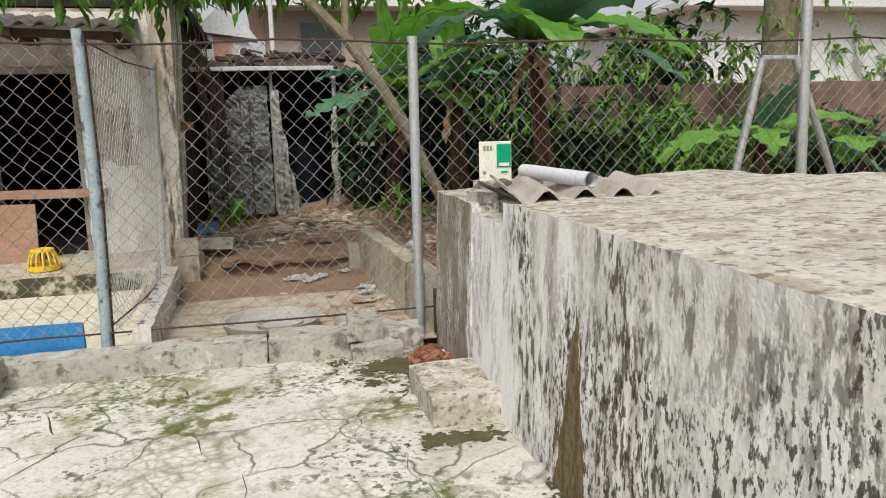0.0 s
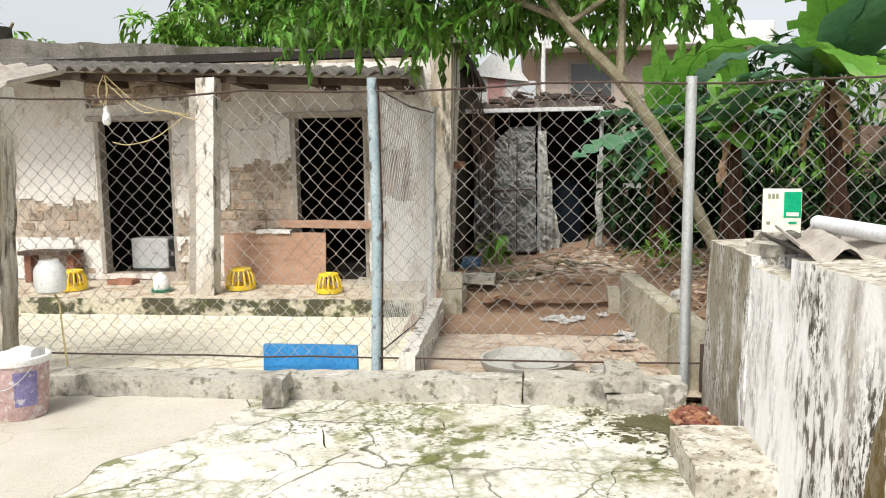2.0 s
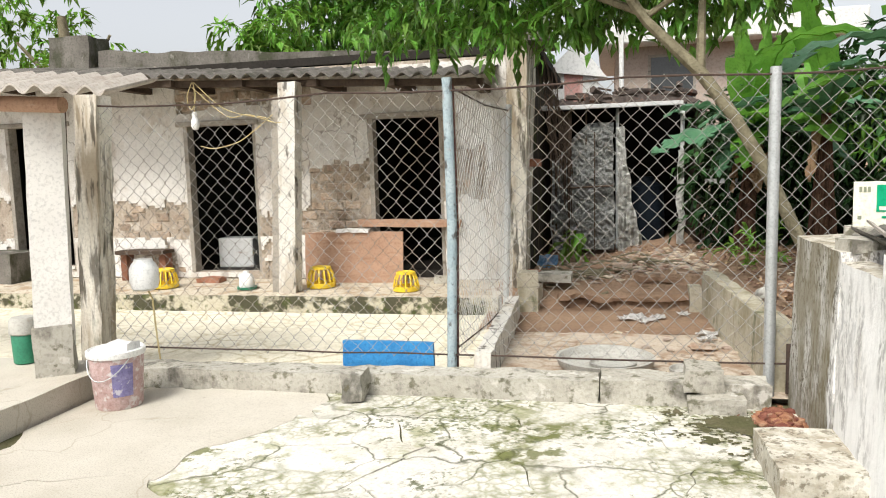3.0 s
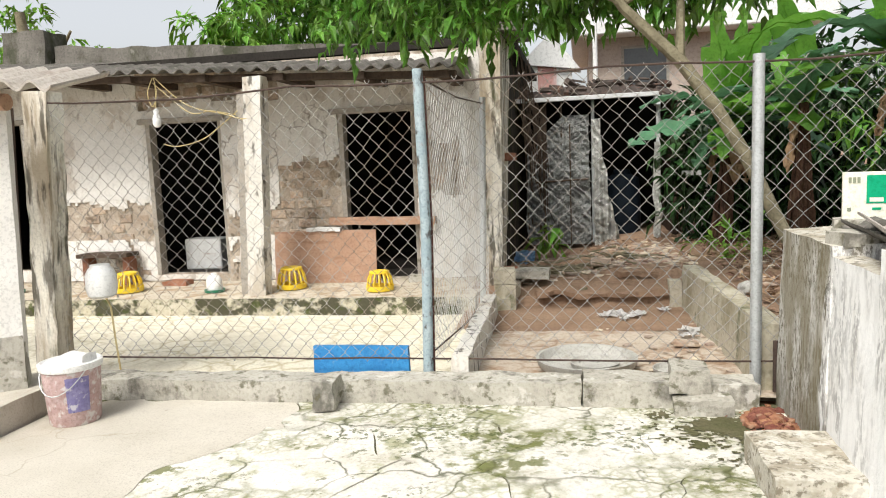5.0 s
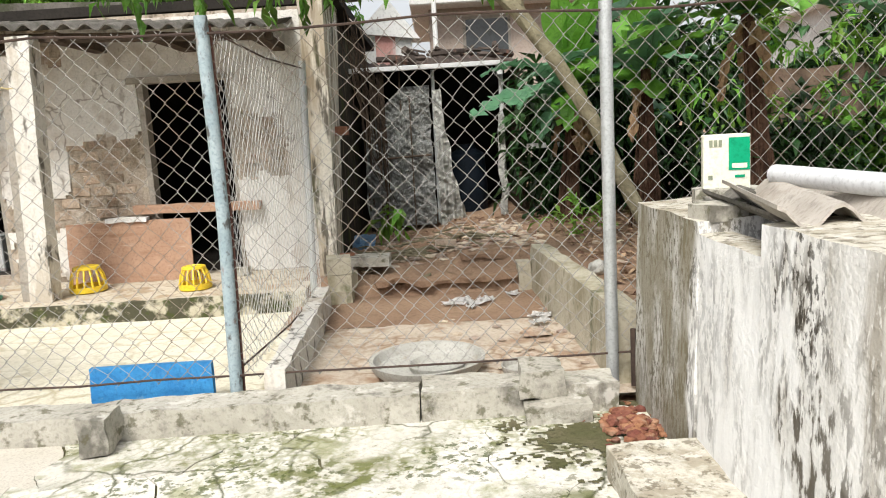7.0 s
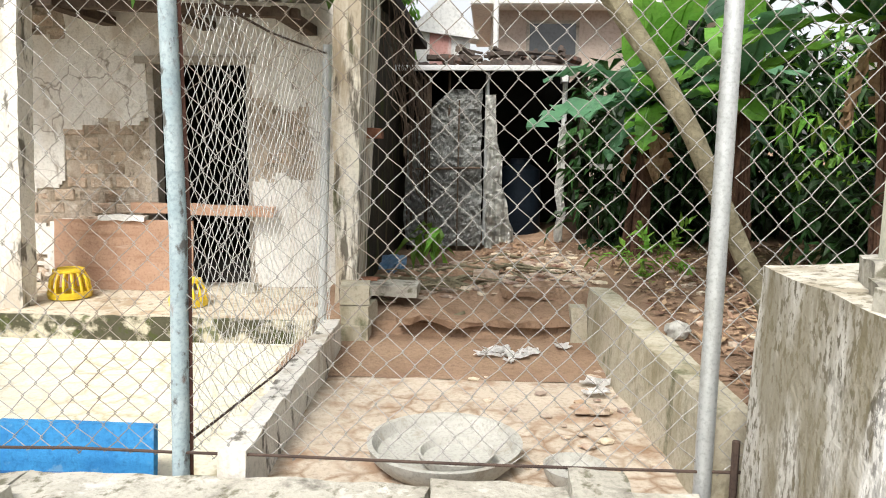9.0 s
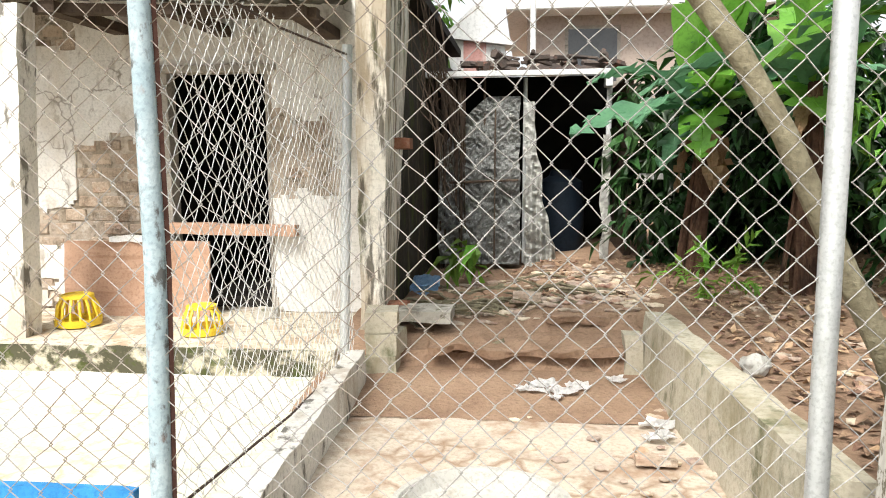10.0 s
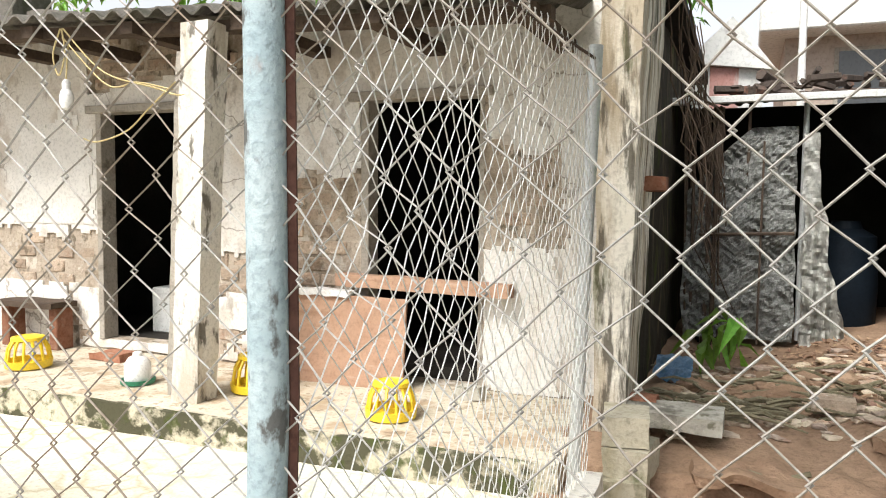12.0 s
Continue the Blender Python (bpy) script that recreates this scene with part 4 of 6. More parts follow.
def eave(x):
    return (-0.02, 0.0 - 0.045 * (x + 2.6) + 0.012 * noise.noise(Vector((x * 1.3, 0, 0))))


bm = corrugated(-7.5, -1.02, eave, lambda x: (1.55, eave(x)[1] + 0.28), 0.15, 0.022, 0.012, 0.03)
smooth(part("roof_sheet", bm, "roofsheet", roof))
for i in range(9):
    x = -7.2 + i * 0.75
    part("rafter", boxes(((x, 0.05, -0.1 - 0.045 * (x + 2.6)), (x + 0.1, 0.9, -0.035 - 0.045 * (x + 2.6)))), "darkwood", roof)
bm = boxes(((-7.5, 0.12, -0.09), (-1.05, 0.2, -0.03)))
for v in bm.verts:
    v.co.z -= 0.045 * (v.co.x + 2.6)
part("eave_beam", bm, "darkwood", roof)
bm = divided_box((-6.0, 8.9, 2.2), (-0.95, 9.15, 2.66), 0.09, 0.02, 4, seed=61)
for v in bm.verts:
    v.co.z += -0.055 * (v.co.x + 3) + (0.03 * noise.noise(Vector((v.co.x * 2, 0, 0))) if v.co.z > 2.4 else 0)
smooth(solo("parapet", bm, "parapet", "moss-blackened parapet above the house roof", "parapet", "structure"))
smooth(solo("chimney_stub", divided_box((-6.6, 8.8, 2.2), (-6.05, 9.2, 3.02), 0.1, 0.03, 4, seed=62), "parapet", "broken dark masonry stub on the roof", "masonry", "structure"))

# bricks that show where the plaster is gone
bm = bmesh.new()
box(bm, (-0.092, -0.012, -0.044), (0.092, 0.03, 0.044), 0.008)
brick_mesh = mesh_of("brick", bm, "brick")
count = 0
for row in range(22):
    z = 0.25 + row * 0.1
    for col in range(34):
        x = -7.0 + col * 0.196 + (0.098 if row % 2 else 0)
        if count < 290 and bare(x, z) and x < -0.98 and not any(in_open(x + q, z + w, 0.03) for q in (-0.09, 0.09) for w in (-0.04, 0.04)) and -5.4 < x:
            if rng.random() < (0.55 if x < -4.4 else 0.16):
                continue
            shared("brick", brick_mesh, wall_front, (x + rng.uniform(-0.008, 0.008), HY + rng.uniform(-0.004, 0.013), z + rng.uniform(-0.004, 0.004)), (rng.uniform(-3, 3), rng.uniform(-2.5, 2.5), rng.uniform(-2, 2)), (rng.uniform(0.75, 1.0), 1, rng.uniform(0.8, 1.02)))
            count += 1

# porch columns
col_th = thing("porch_column", (-2.985, 7.42, 0.165), "flaking cement porch column, whitewash worn grey", "column", kind="structure")
bm = divided_box((-0.07, -0.08, -0.02), (0.1, 0.08, 1.98), 0.05, 0.008, 6, seed=71)
for v in bm.verts:
    v.co.x += 0.05 * v.co.z
smooth(part("shaft", bm, "oldwash", col_th))
bm = divided_box((-0.17, 0.0, -0.02), (-0.06, 0.1, 1.86), 0.05, 0.01, 6, seed=72)
for v in bm.verts:
    v.co.x += 0.05 * v.co.z
smooth(part("timber_prop", bm, "lintel", col_th, "dark weathered timber prop"))

# door and window timber
for (x0, x1, z0, z1), nm in zip(OPEN, ("door_1", "door_2", "door_3")):
    d = thing(nm, ((x0 + x1) / 2, HY, z0), "dark open doorway with a worn grey timber frame", "doorway", kind="structure")
    w = (x1 - x0) / 2
    h = z1 - z0
    part("jamb", boxes(((-w - 0.005, -0.03, 0), (-w + 0.045, 0.1, h)), bevel=0.004), "lintel", d)
    part("jamb", boxes(((w - 0.03, 0.0, 0), (w + 0.005, 0.1, h)), bevel=0.004), "lintel", d)
    part("lintel", boxes(((-w - 0.09, -0.045, h - 0.02), (w + 0.06, 0.1, h + 0.035)), bevel=0.006), "lintel", d)

# ---- veranda of the neighbouring house ----
smooth(solo("veranda_pad", divided_box((-12.0, -6.0, -0.05), (-3.0, 4.9, 0.15), 0.25, 0.01, 3, seed=81), "smooth_yard", "raised cement veranda floor with worn edge", "floor", "structure"))
vcol = thing("veranda_column", (-3.25, 4.63, 0.15), "square whitewashed veranda column with grimy foot", "column", kind="structure")
bm = divided_box((-0.1, -0.1, -0.02), (0.1, 0.1, 1.6), 0.06, 0.004, 6, seed=82)
for v in bm.verts:
    v.co.x += 0.03 * v.co.z
smooth(part("shaft", bm, "whitewash", vcol))
vcol.rotation_euler.z = radians(34)
bm = divided_box((-0.106, -0.106, -0.01), (0.106, 0.106, 0.3), 0.05, 0.006, 6, seed=83)
smooth(part("foot", bm, "kerb", vcol, "bare grimy cement foot"))
vroof = thing("veranda_roof", (-3.0, 4.4, 1.9), "pale corrugated veranda roof on a round pole", "roof", kind="structure")


def vedge(x):
    return (-0.12 + 0.05 * (x + 0.6), -0.14 - 0.07 * (x - 0.72))


bm = corrugated(-5.0, 0.45, vedge, lambda x: (0.42, vedge(x)[1] + 0.12), 0.15, 0.024, 0.012, 0.01)
smooth(part("roof_sheet", bm, "palesheet", vroof))
bm = bmesh.new()
tube(bm, [(-5, 0.1, 0.17), (-2, 0.1, -0.035), (0.05, 0.1, -0.17)], 0.045, 12)
smooth(part("pole_beam", bm, "wood", vroof, "round brown timber pole"))
cp = thing("concrete_post", (-3.4, 5.2, 0), "leaning rough concrete post with peeling render", "post")
bm = divided_box((-0.085, -0.08, 0), (0.08, 0.08, 1.86), 0.05, 0.014, 6, seed=84)
for v in bm.verts:
    v.co.x += 0.06 * v.co.z
smooth(part("shaft", bm, "pillar", cp))
bm = bmesh.new()
tube(bm, [(-0.12, -0.12, 0.05), (-0.02, -0.12, 1.76)], 0.014, 6)
part("angle_iron", bm, "darkwire", cp, "dark rusty angle iron")

# ---- wire fence along the kerb ----
FY = 5.155
fence = thing("wire_fence", (0, FY, 0), "chain-link fence on pipe posts above the kerb", "fence")
bm = bmesh.new()
tube(bm, [(0.903, 0, 0.0), (0.907, 0, 0.9), (0.912, 0, 1.8)], 0.03, 14)
smooth(part("post", bm, "galv", fence, "straight galvanised pipe post"))
bm = bmesh.new()
tube(bm, [(-0.9, 0, 0.02), (-0.874, 0, 0.95), (-0.882, 0, 1.84)], 0.03, 14)
smooth(part("post", bm, "oldpost", fence, "pipe post with flaking blue-grey paint"))
bm = bmesh.new()
tube(bm, [(-0.872, 0.02, 0.05), (-0.847, 0.02, 0.95), (-0.855, 0.02, 1.8)], 0.011, 6)
part("rusty_rod", bm, "rustrod", fence, "dark rusty rod tied behind the post")
bm = bmesh.new()
tube(bm, [(3.58, 0, 0.3), (3.55, 0, 2.1)], 0.035, 12)
smooth(part("post", bm, "galv", fence))
for x0, x1 in ((3.25, 3.03), (3.5, 3.98)):
    bm = bmesh.new()
    tube(bm, [(x0, 0.02, 1.66), (x1, 0.05, 0.6)], 0.026, 12)
    smooth(part("brace", bm, "galv", fence, "slanting galvanised brace pipe"))
bm = bmesh.new()
tube(bm, [(3.25, 0.02, 1.66), (3.55, 0.02, 1.66)], 0.02, 8)
part("brace_bar", bm, "galv", fence)
part("fence_mesh", chain_link(bmesh.new(), (-3.24, 0), (-0.88, 0), 0.17, 1.8, w=0.094, h=0.1, seed=1), "wire", fence)
part("fence_mesh", chain_link(bmesh.new(), (-0.87, 0), (0.93, 0), 0.17, 1.79, w=0.094, h=0.1, seed=2), "wire", fence)
part("fence_mesh", chain_link(bmesh.new(), (0.95, 0), (6.0, 0), 0.17, 1.78, w=0.094, h=0.1, seed=3), "wire", fence)
for z0, z1, nm in ((1.79, 1.79, "top_wire"), (0.185, 0.18, "bottom_wire")):
    bm = bmesh.new()
    pts = [(-3.37 + k * 0.35, -0.012, z0 + (0.012 * noise.noise(Vector((k * 0.9, z0, 0)))) - (0.03 * math.sin(math.pi * ((k * 0.35) % 1.83) / 1.83) if nm == "top_wire" else 0)) for k in range(28)]
    tube(bm, pts, 0.006, 6)
    part(nm, bm, "darkwire", fence, "dark rusty tension wire")
bm = bmesh.new()
tube(bm, [(1.0, -0.02, 0.02), (1.0, -0.02, 0.3)], 0.013, 6)
part("ground_stake", bm, "darkwire", fence)

# fence between the two pens
side = thing("side_fence", (-0.87, FY, 0), "chain-link fence dividing the two pens", "fence")
E2 = (0.1, 1.9)
part("fence_mesh", chain_link(bmesh.new(), (0.0, 0.02), (E2[0], E2[1]), 0.16, 1.8, w=0.066, h=0.075, r=0.0017, seed=7), "palewire", side)
bm = bmesh.new()
tube(bm, [(E2[0] - 0.06, E2[1], 0.0), (E2[0], E2[1], 1.82)], 0.026, 12)
smooth(part("post", bm, "galv", side))
for z in (1.77, 0.2):
    bm = bmesh.new()
    tube(bm, [(0, 0, z + 0.02), (E2[0] / 2, E2[1] / 2, z - 0.02), (E2[0], E2[1], z)], 0.006, 6)
    part("tension_wire", bm, "darkwire", side)

# ---- shed at the back ----
shed = thing("back_shed", (0.06, 10.1, 0.22), "dark lean-to shed with a pale steel bar across", "shed", kind="structure")
bm = boxes(((-0.85, -0.16, 1.74), (0.82, -0.1, 1.79)), bevel=0.005)
part("front_bar", bm, "steel", shed, "pale painted steel bar")
for x, z0, r, mname in ((0.07, 0.05, 0.02, "galv"), (0.82, -0.02, 0.025, "steel"), (-0.3, 0.05, 0.012, "darkwood"), (-0.5, 0.05, 0.01, "darkwood")):
    bm = bmesh.new()
    tube(bm, [(x, 0.02, z0), (x + 0.01, 0.02, 1.74)], r, 8)
    part("upright", bm, mname, shed)
part("bracket", boxes(((0.78, -0.15, 1.64), (0.84, 0.03, 1.75)), bevel=0.004), "steel", shed)
bm = corrugated(-0.95, 1.05, lambda x: (-0.09, 1.78), lambda x: (2.0, 2.06 + 0.05 * math.sin(x * 4)), 0.12, 0.015, 0.02, 0.05)
part("roof", bm, "shedroof", shed)
# black panel carries the shed's inner shade in its colour
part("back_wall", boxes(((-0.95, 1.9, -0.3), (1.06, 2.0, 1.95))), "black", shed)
# panel added across the shed's open side only to keep light out
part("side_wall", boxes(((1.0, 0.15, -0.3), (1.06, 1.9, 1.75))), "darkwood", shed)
bm = bmesh.new()
for i in range(40):
    x, y = rng.uniform(-0.5, 1.0), rng.uniform(0.1, 1.4)
    bx = Vector((x, y, 1.84 + 0.13 * y + rng.uniform(0, 0.12) * (1 if x > 0 else 0.4)))
    d = rnd_dir(rng)
    d.z *= 0.25
    tube(bm, [bx, bx + d * rng.uniform(0.1, 0.35)], rng.uniform(0.012, 0.05), 5)
part("roof_junk", bm, "shedroof", shed, "heap of dark junk on the shed roof")

# crumpled sheet leaning in the shed front, with a netting frame
def wrinkled(x0, x1, zlow, ztop, y0, amp, nx, nz, seed, lean=0.0):
    bm = bmesh.new()
    vs = []
    for i in range(nx + 1):
        x = x0 + (x1 - x0) * i / nx
        c = []
        for k in range(nz + 1):
            f = k / nz
            z = zlow(x) + (ztop(x) - zlow(x)) * f
            w = noise.noise(Vector((x * 4, z * 4, seed))) * amp * 0.7 + abs(noise.noise(Vector((x * 13 + z * 8, z * 11, seed)))) * amp * 0.7 + abs(noise.noise(Vector((x * 24 - z * 15, z * 19, seed)))) * amp * 0.35
            c.append(bm.verts.new((x + 0.03 * noise.noise(Vector((z * 4, seed, x))), y0 + w + lean * f, z)))
        vs.append(c)
    fs = [bm.faces.new((vs[i][k], vs[i + 1][k], vs[i + 1][k + 1], vs[i][k + 1])) for i in range(nx) for k in range(nz)]
    bmesh.ops.solidify(bm, geom=fs, thickness=0.006)
    return bm


sheet_th = thing("plastic_sheet", (-0.2, 10.0, 0.24), "crumpled grey plastic sheet leaning on a wire panel", "sheet")
bm = wrinkled(-0.46, 0.29, lambda x: 0.02, lambda x: 1.1 + 0.46 * min(1, (x + 0.46) / 0.45), 0.05, 0.085, 56, 80, 3, 0.05)
part("sheet", bm, "tarp", sheet_th)
bm = bmesh.new()
for x in (-0.24, 0.06):
    tube(bm, [(x, -0.02, 0), (x + 0.01, 0.03, 1.45)], 0.008, 6)
tube(bm, [(-0.35, 0.0, 0.78), (0.28, 0.0, 0.8)], 0.012, 6)
part("stick_frame", bm, "darkwood", sheet_th, "thin dark stick frame")
curt = thing("hanging_sheet", (0.22, 10.0, 0.24), "torn pale plastic sheet hanging as a shed curtain", "sheet")
bm = wrinkled(-0.05, 0.05, lambda x: 0.0, lambda x: 1.5, 0.0, 0.07, 16, 60, 11)
for v in bm.verts:
    low = max(0.0, 1 - v.co.z / 1.5)
    v.co.x = v.co.x * (1 + 2.2 * low ** 2) + 0.13 * low ** 1.6 - 0.05
    v.co.y += 0.05 * math.sin(v.co.x * 70) * low
part("sheet", bm, "cloth", curt)
curt2 = thing("hanging_sheet", (0.87, 10.02, 0.24), "thin pale sheet wound on the shed post", "sheet")
bm = wrinkled(-0.05, 0.03, lambda x: 0.0, lambda x: 1.2, 0.0, 0.05, 6, 36, 17)
part("sheet", bm, "cloth", curt2)
bm = bmesh.new()
for i in range(16):
    x = -0.72 + rng.uniform(0, 0.34)
    tube(bm, [(x, 10.05 + rng.uniform(0, 0.25), 0.2), (x + rng.uniform(-0.06, 0.06), 10.1, 1.95)], rng.uniform(0.006, 0.014), 5)
solo("bamboo_sticks", bm, "darkwood", "dark dry sticks standing at the shed side", "sticks", "stuff")
bin_th = thing("shed_barrel", (0.5, 10.9, 0.22), "very dark plastic barrel standing inside the shed", "barrel")
M["barrel"] = surf("dark_barrel", (0.006, 0.01, 0.016), (0.01, 0.016, 0.024), 4, 0.6, 0.1, 40)
bm = lathe(bmesh.new(), [(0.2, 0), (0.23, 0.05), (0.24, 0.4), (0.22, 0.78), (0.12, 0.84), (0.1, 0.9)], 20)
smooth(part("body", bm, "barrel", bin_th))

# timber scraps and a broken frame on the right of the shed
rack = thing("broken_rack", (1.35, 9.7, 0.33), "broken timber rack with slanting bars in shade", "rack")
part("rail", boxes(((-0.25, 0, 0.72), (0.35, 0.05, 0.77))), "steel", rack)
for x0, x1, z1 in ((-0.1, 0.05, 0.72), (0.2, 0.3, 0.7), (-0.15, 0.2, 0.45)):
    bm = bmesh.new()
    tube(bm, [(x0, 0, 0), (x1, 0.02, z1)], 0.02, 6)
    part("bar", bm, "lintel", rack)
# ---- things on the porch ----
def feeder(at, s=1.0):
    th = thing("poultry_feeder", at, "yellow slatted plastic poultry feeder on the porch", "feeder", "yellow feeders")
    bm = lathe(bmesh.new(), [(0.11 * s, 0), (0.135 * s, 0.01), (0.14 * s, 0.055), (0.13 * s, 0.055), (0.122 * s, 0.02), (0.02, 0.02)], 28)
    smooth(part("tray", bm, "yellow", th))
    for k in range(14):
        a = k * math.tau / 14
        c, sn = math.cos(a), math.sin(a)
        bm = bmesh.new()
        tube(bm, [(0.128 * s * c, 0.128 * s * sn, 0.05), (0.115 * s * c, 0.115 * s * sn, 0.13 * s), (0.085 * s * c, 0.085 * s * sn, 0.185 * s)], 0.009 * s, 5)
        part("rib", bm, "yellow", th)
    bm = lathe(bmesh.new(), [(0.095 * s, 0.178 * s), (0.1 * s, 0.182 * s), (0.098 * s, 0.198 * s), (0.075 * s, 0.204 * s), (0.07 * s, 0.198 * s)], 28)
    smooth(part("top_ring", bm, "yellow", th))
    return th


feeder((-2.765, 7.7, 0.165), 1.05)
feeder((-1.84, 7.53, 0.165), 0.93)
feeder((-4.44, 7.6, 0.165), 1.0)


def drinker(at, s=1.0):
    th = thing("poultry_drinker", at, "white jar poultry drinker on a green tray", "drinker")
    smooth(part("tray", lathe(bmesh.new(), [(0.07 * s, 0), (0.095 * s, 0.005), (0.1 * s, 0.03 * s), (0.09 * s, 0.03 * s), (0.08 * s, 0.012)], 24), "greenplastic", th))
    smooth(part("jar", lathe(bmesh.new(), [(0.07 * s, 0.015), (0.076 * s, 0.03), (0.074 * s, 0.12 * s), (0.05 * s, 0.155 * s), (0.028 * s, 0.165 * s), (0.026 * s, 0.185 * s), (0.01, 0.19 * s)], 24), "whiteplastic", th))
    return th


drinker((-3.5, 7.56, 0.165))
drinker((-5.75, 7.6, 0.165), 1.05)

jar = thing("hanging_jar", (-2.92, 5.08, 0.02), "milky upturned plastic jar on a thin bent rod by the fence", "drinker")
smooth(part("jar", lathe(bmesh.new(), [(0.06, 0.56), (0.082, 0.575), (0.092, 0.62), (0.092, 0.7), (0.075, 0.735), (0.06, 0.75), (0.058, 0.765), (0.0, 0.768)][:-1], 24), "whiteplastic", jar))
bm = bmesh.new()
tube(bm, [(0.02, 0.0, 0.56), (0.05, 0.0, 0.5), (0.06, 0.0, 0.3), (0.075, 0.0, 0.1)], 0.006, 6)
part("rod", bm, "cord", jar)

board = thing("leaning_board", (-2.535, 8.05, 0.165), "reddish weathered plywood board leaning across the doorway", "board")
bm = divided_box((-0.53, -0.008, 0.0), (0.53, 0.012, 0.52), 0.05, 0.004, 6, seed=91)
for v in bm.verts:
    v.co.y += 0.08 * v.co.z - 0.03
part("panel", bm, "wood", board)
plank = thing("perch_plank", (-1.955, 8.12, 0.725), "brown timber plank nailed across the doorway", "plank")
bm = divided_box((-0.54, -0.02, 0.0), (0.54, 0.08, 0.075), 0.05, 0.006, 7, seed=92)
for v in bm.verts:
    v.co.z -= 0.02 * v.co.x
part("plank", bm, "wood", plank)
smooth(solo("rag", divided_box((-0.17, -0.05, 0), (0.17, 0.03, 0.035), 0.03, 0.015, 9, seed=93), "paper", "whitish rag lying on the board's top edge", "rag", at=(-2.535, 8.085, 0.68)))
smooth(solo("porch_stone", divided_box((-0.07, -0.05, 0), (0.07, 0.05, 0.07), 0.03, 0.02, 9, seed=94), "kerb", "pale stone lying on the porch", "stone", at=(-1.6, 8.03, 0.165)))
smooth(solo("porch_stone", divided_box((-0.13, -0.08, 0), (0.13, 0.08, 0.05), 0.03, 0.02, 9, seed=95), "redbrick", "flat reddish broken brick on the porch", "brick", at=(-4.14, 8.0, 0.165)))
inner = thing("feed_box", (-4.15, 8.6, 0.24), "grey sheet-metal box standing inside the doorway", "box")
part("body", boxes(((-0.23, 0, 0), (0.2, 0.25, 0.34)), bevel=0.01), "steel", inner)
hut = thing("nest_box", (-5.0, 8.05, 0.165), "small brick nest hole with a plank roof", "nest box")
part("plank", divided_box((-0.3, -0.06, 0.3), (0.3, 0.16, 0.34), 0.05, 0.008, 6, seed=96), "darkwood", hut)
part("post", boxes(((-0.28, 0, 0), (-0.2, 0.14, 0.3)), bevel=0.006), "redbrick", hut)
part("post", boxes(((0.2, 0, 0), (0.28, 0.14, 0.3)), bevel=0.006), "redbrick", hut)
trough = thing("water_trough", (-7.2, 7.9, 0.0), "low dark cement trough by the house wall", "trough")
part("basin", divided_box((-0.7, -0.15, 0.0), (0.75, 0.3, 0.5), 0.08, 0.012, 6, seed=97), "parapet", trough)

lamp = thing("light_bulb", (-3.89, 7.45, 1.76), "white bulb hanging on a yellowed cord over the doorway", "lamp")
smooth(part("glass", lathe(bmesh.new(), [(0.012, -0.01), (0.03, 0.0), (0.04, 0.03), (0.04, 0.07), (0.03, 0.1), (0.02, 0.11)], 16), "bulb", lamp))
smooth(part("socket", lathe(bmesh.new(), [(0.024, 0.105), (0.024, 0.15), (0.012, 0.165)], 12), "whiteplastic", lamp))
bm = bmesh.new()
tube(bm, [(0, 0, 0.16), (0.01, 0, 0.3), (-0.02, 0.05, 0.42)], 0.005, 6)
part("cord", bm, "cord", lamp)
cables = thing("loose_cables", (-3.43, 7.4, 1.7), "yellowed cables slung between bulb and column", "cable")


def slack(pts, n=8):
    """A smooth curve through the given points."""
    p = [Vector(pts[0])] + [Vector(q) for q in pts] + [Vector(pts[-1])]
    out = []
    for k in range(1, len(p) - 2):
        a, b, c, d = p[k - 1:k + 3]
        for m in range(n):
            f = m / n
            out.append(0.5 * (2 * b + (c - a) * f + (2 * a - 5 * b + 4 * c - d) * f ** 2 + (3 * b - a - 3 * c + d) * f ** 3))
    return out + [p[-1]]


for pts in ([(-0.42, 0, 0.5), (-0.12, 0, 0.24), (0.26, 0, 0.13), (0.6, 0, 0.02)], [(-0.46, 0.03, 0.46), (-0.1, 0, 0.17), (0.12, 0, 0.17), (0.36, 0, 0.12)],
            [(-0.5, 0.2, -0.1), (-0.3, 0.12, -0.13), (-0.02, 0.06, -0.08), (0.2, 0, 0.03), (0.38, 0, 0.16)], [(0.3, -0.02, 0.12), (0.45, -0.06, 0.08), (0.62, -0.02, 0.1)],
            [(-0.44, 0, 0.5), (-0.5, 0, 0.36), (-0.46, 0, 0.24), (-0.41, 0, 0.36), (-0.43, 0, 0.5)]):
    bm = bmesh.new()
    tube(bm, slack(pts), 0.005, 5)
    part("cable", bm, "cord", cables)

# ---- things in the yard and pens ----
bk = thing("paint_bucket", (-2.75, 4.52, 0), "dirty paint bucket with faded print and white lid", "bucket")
prof = [(0.125, 0.0), (0.13, 0.01), (0.15, 0.3), (0.155, 0.3), (0.155, 0.32)]
smooth(part("pail", lathe(bmesh.new(), prof, 32), "redpaint", bk))
smooth(part("lid", lathe(bmesh.new(), [(0.158, 0.3), (0.162, 0.31), (0.162, 0.335), (0.15, 0.34), (0.14, 0.33)], 32), "whiteplastic", bk, "white rim lid"))
bm = bmesh.new()
a0, a1 = -1.15, -0.35
rows_ = [[bm.verts.new((r * math.cos(a0 + (a1 - a0) * k / 8), r * math.sin(a0 + (a1 - a0) * k / 8), z)) for k in range(9)] for r, z in ((0.1375, 0.08), (0.153, 0.27))]
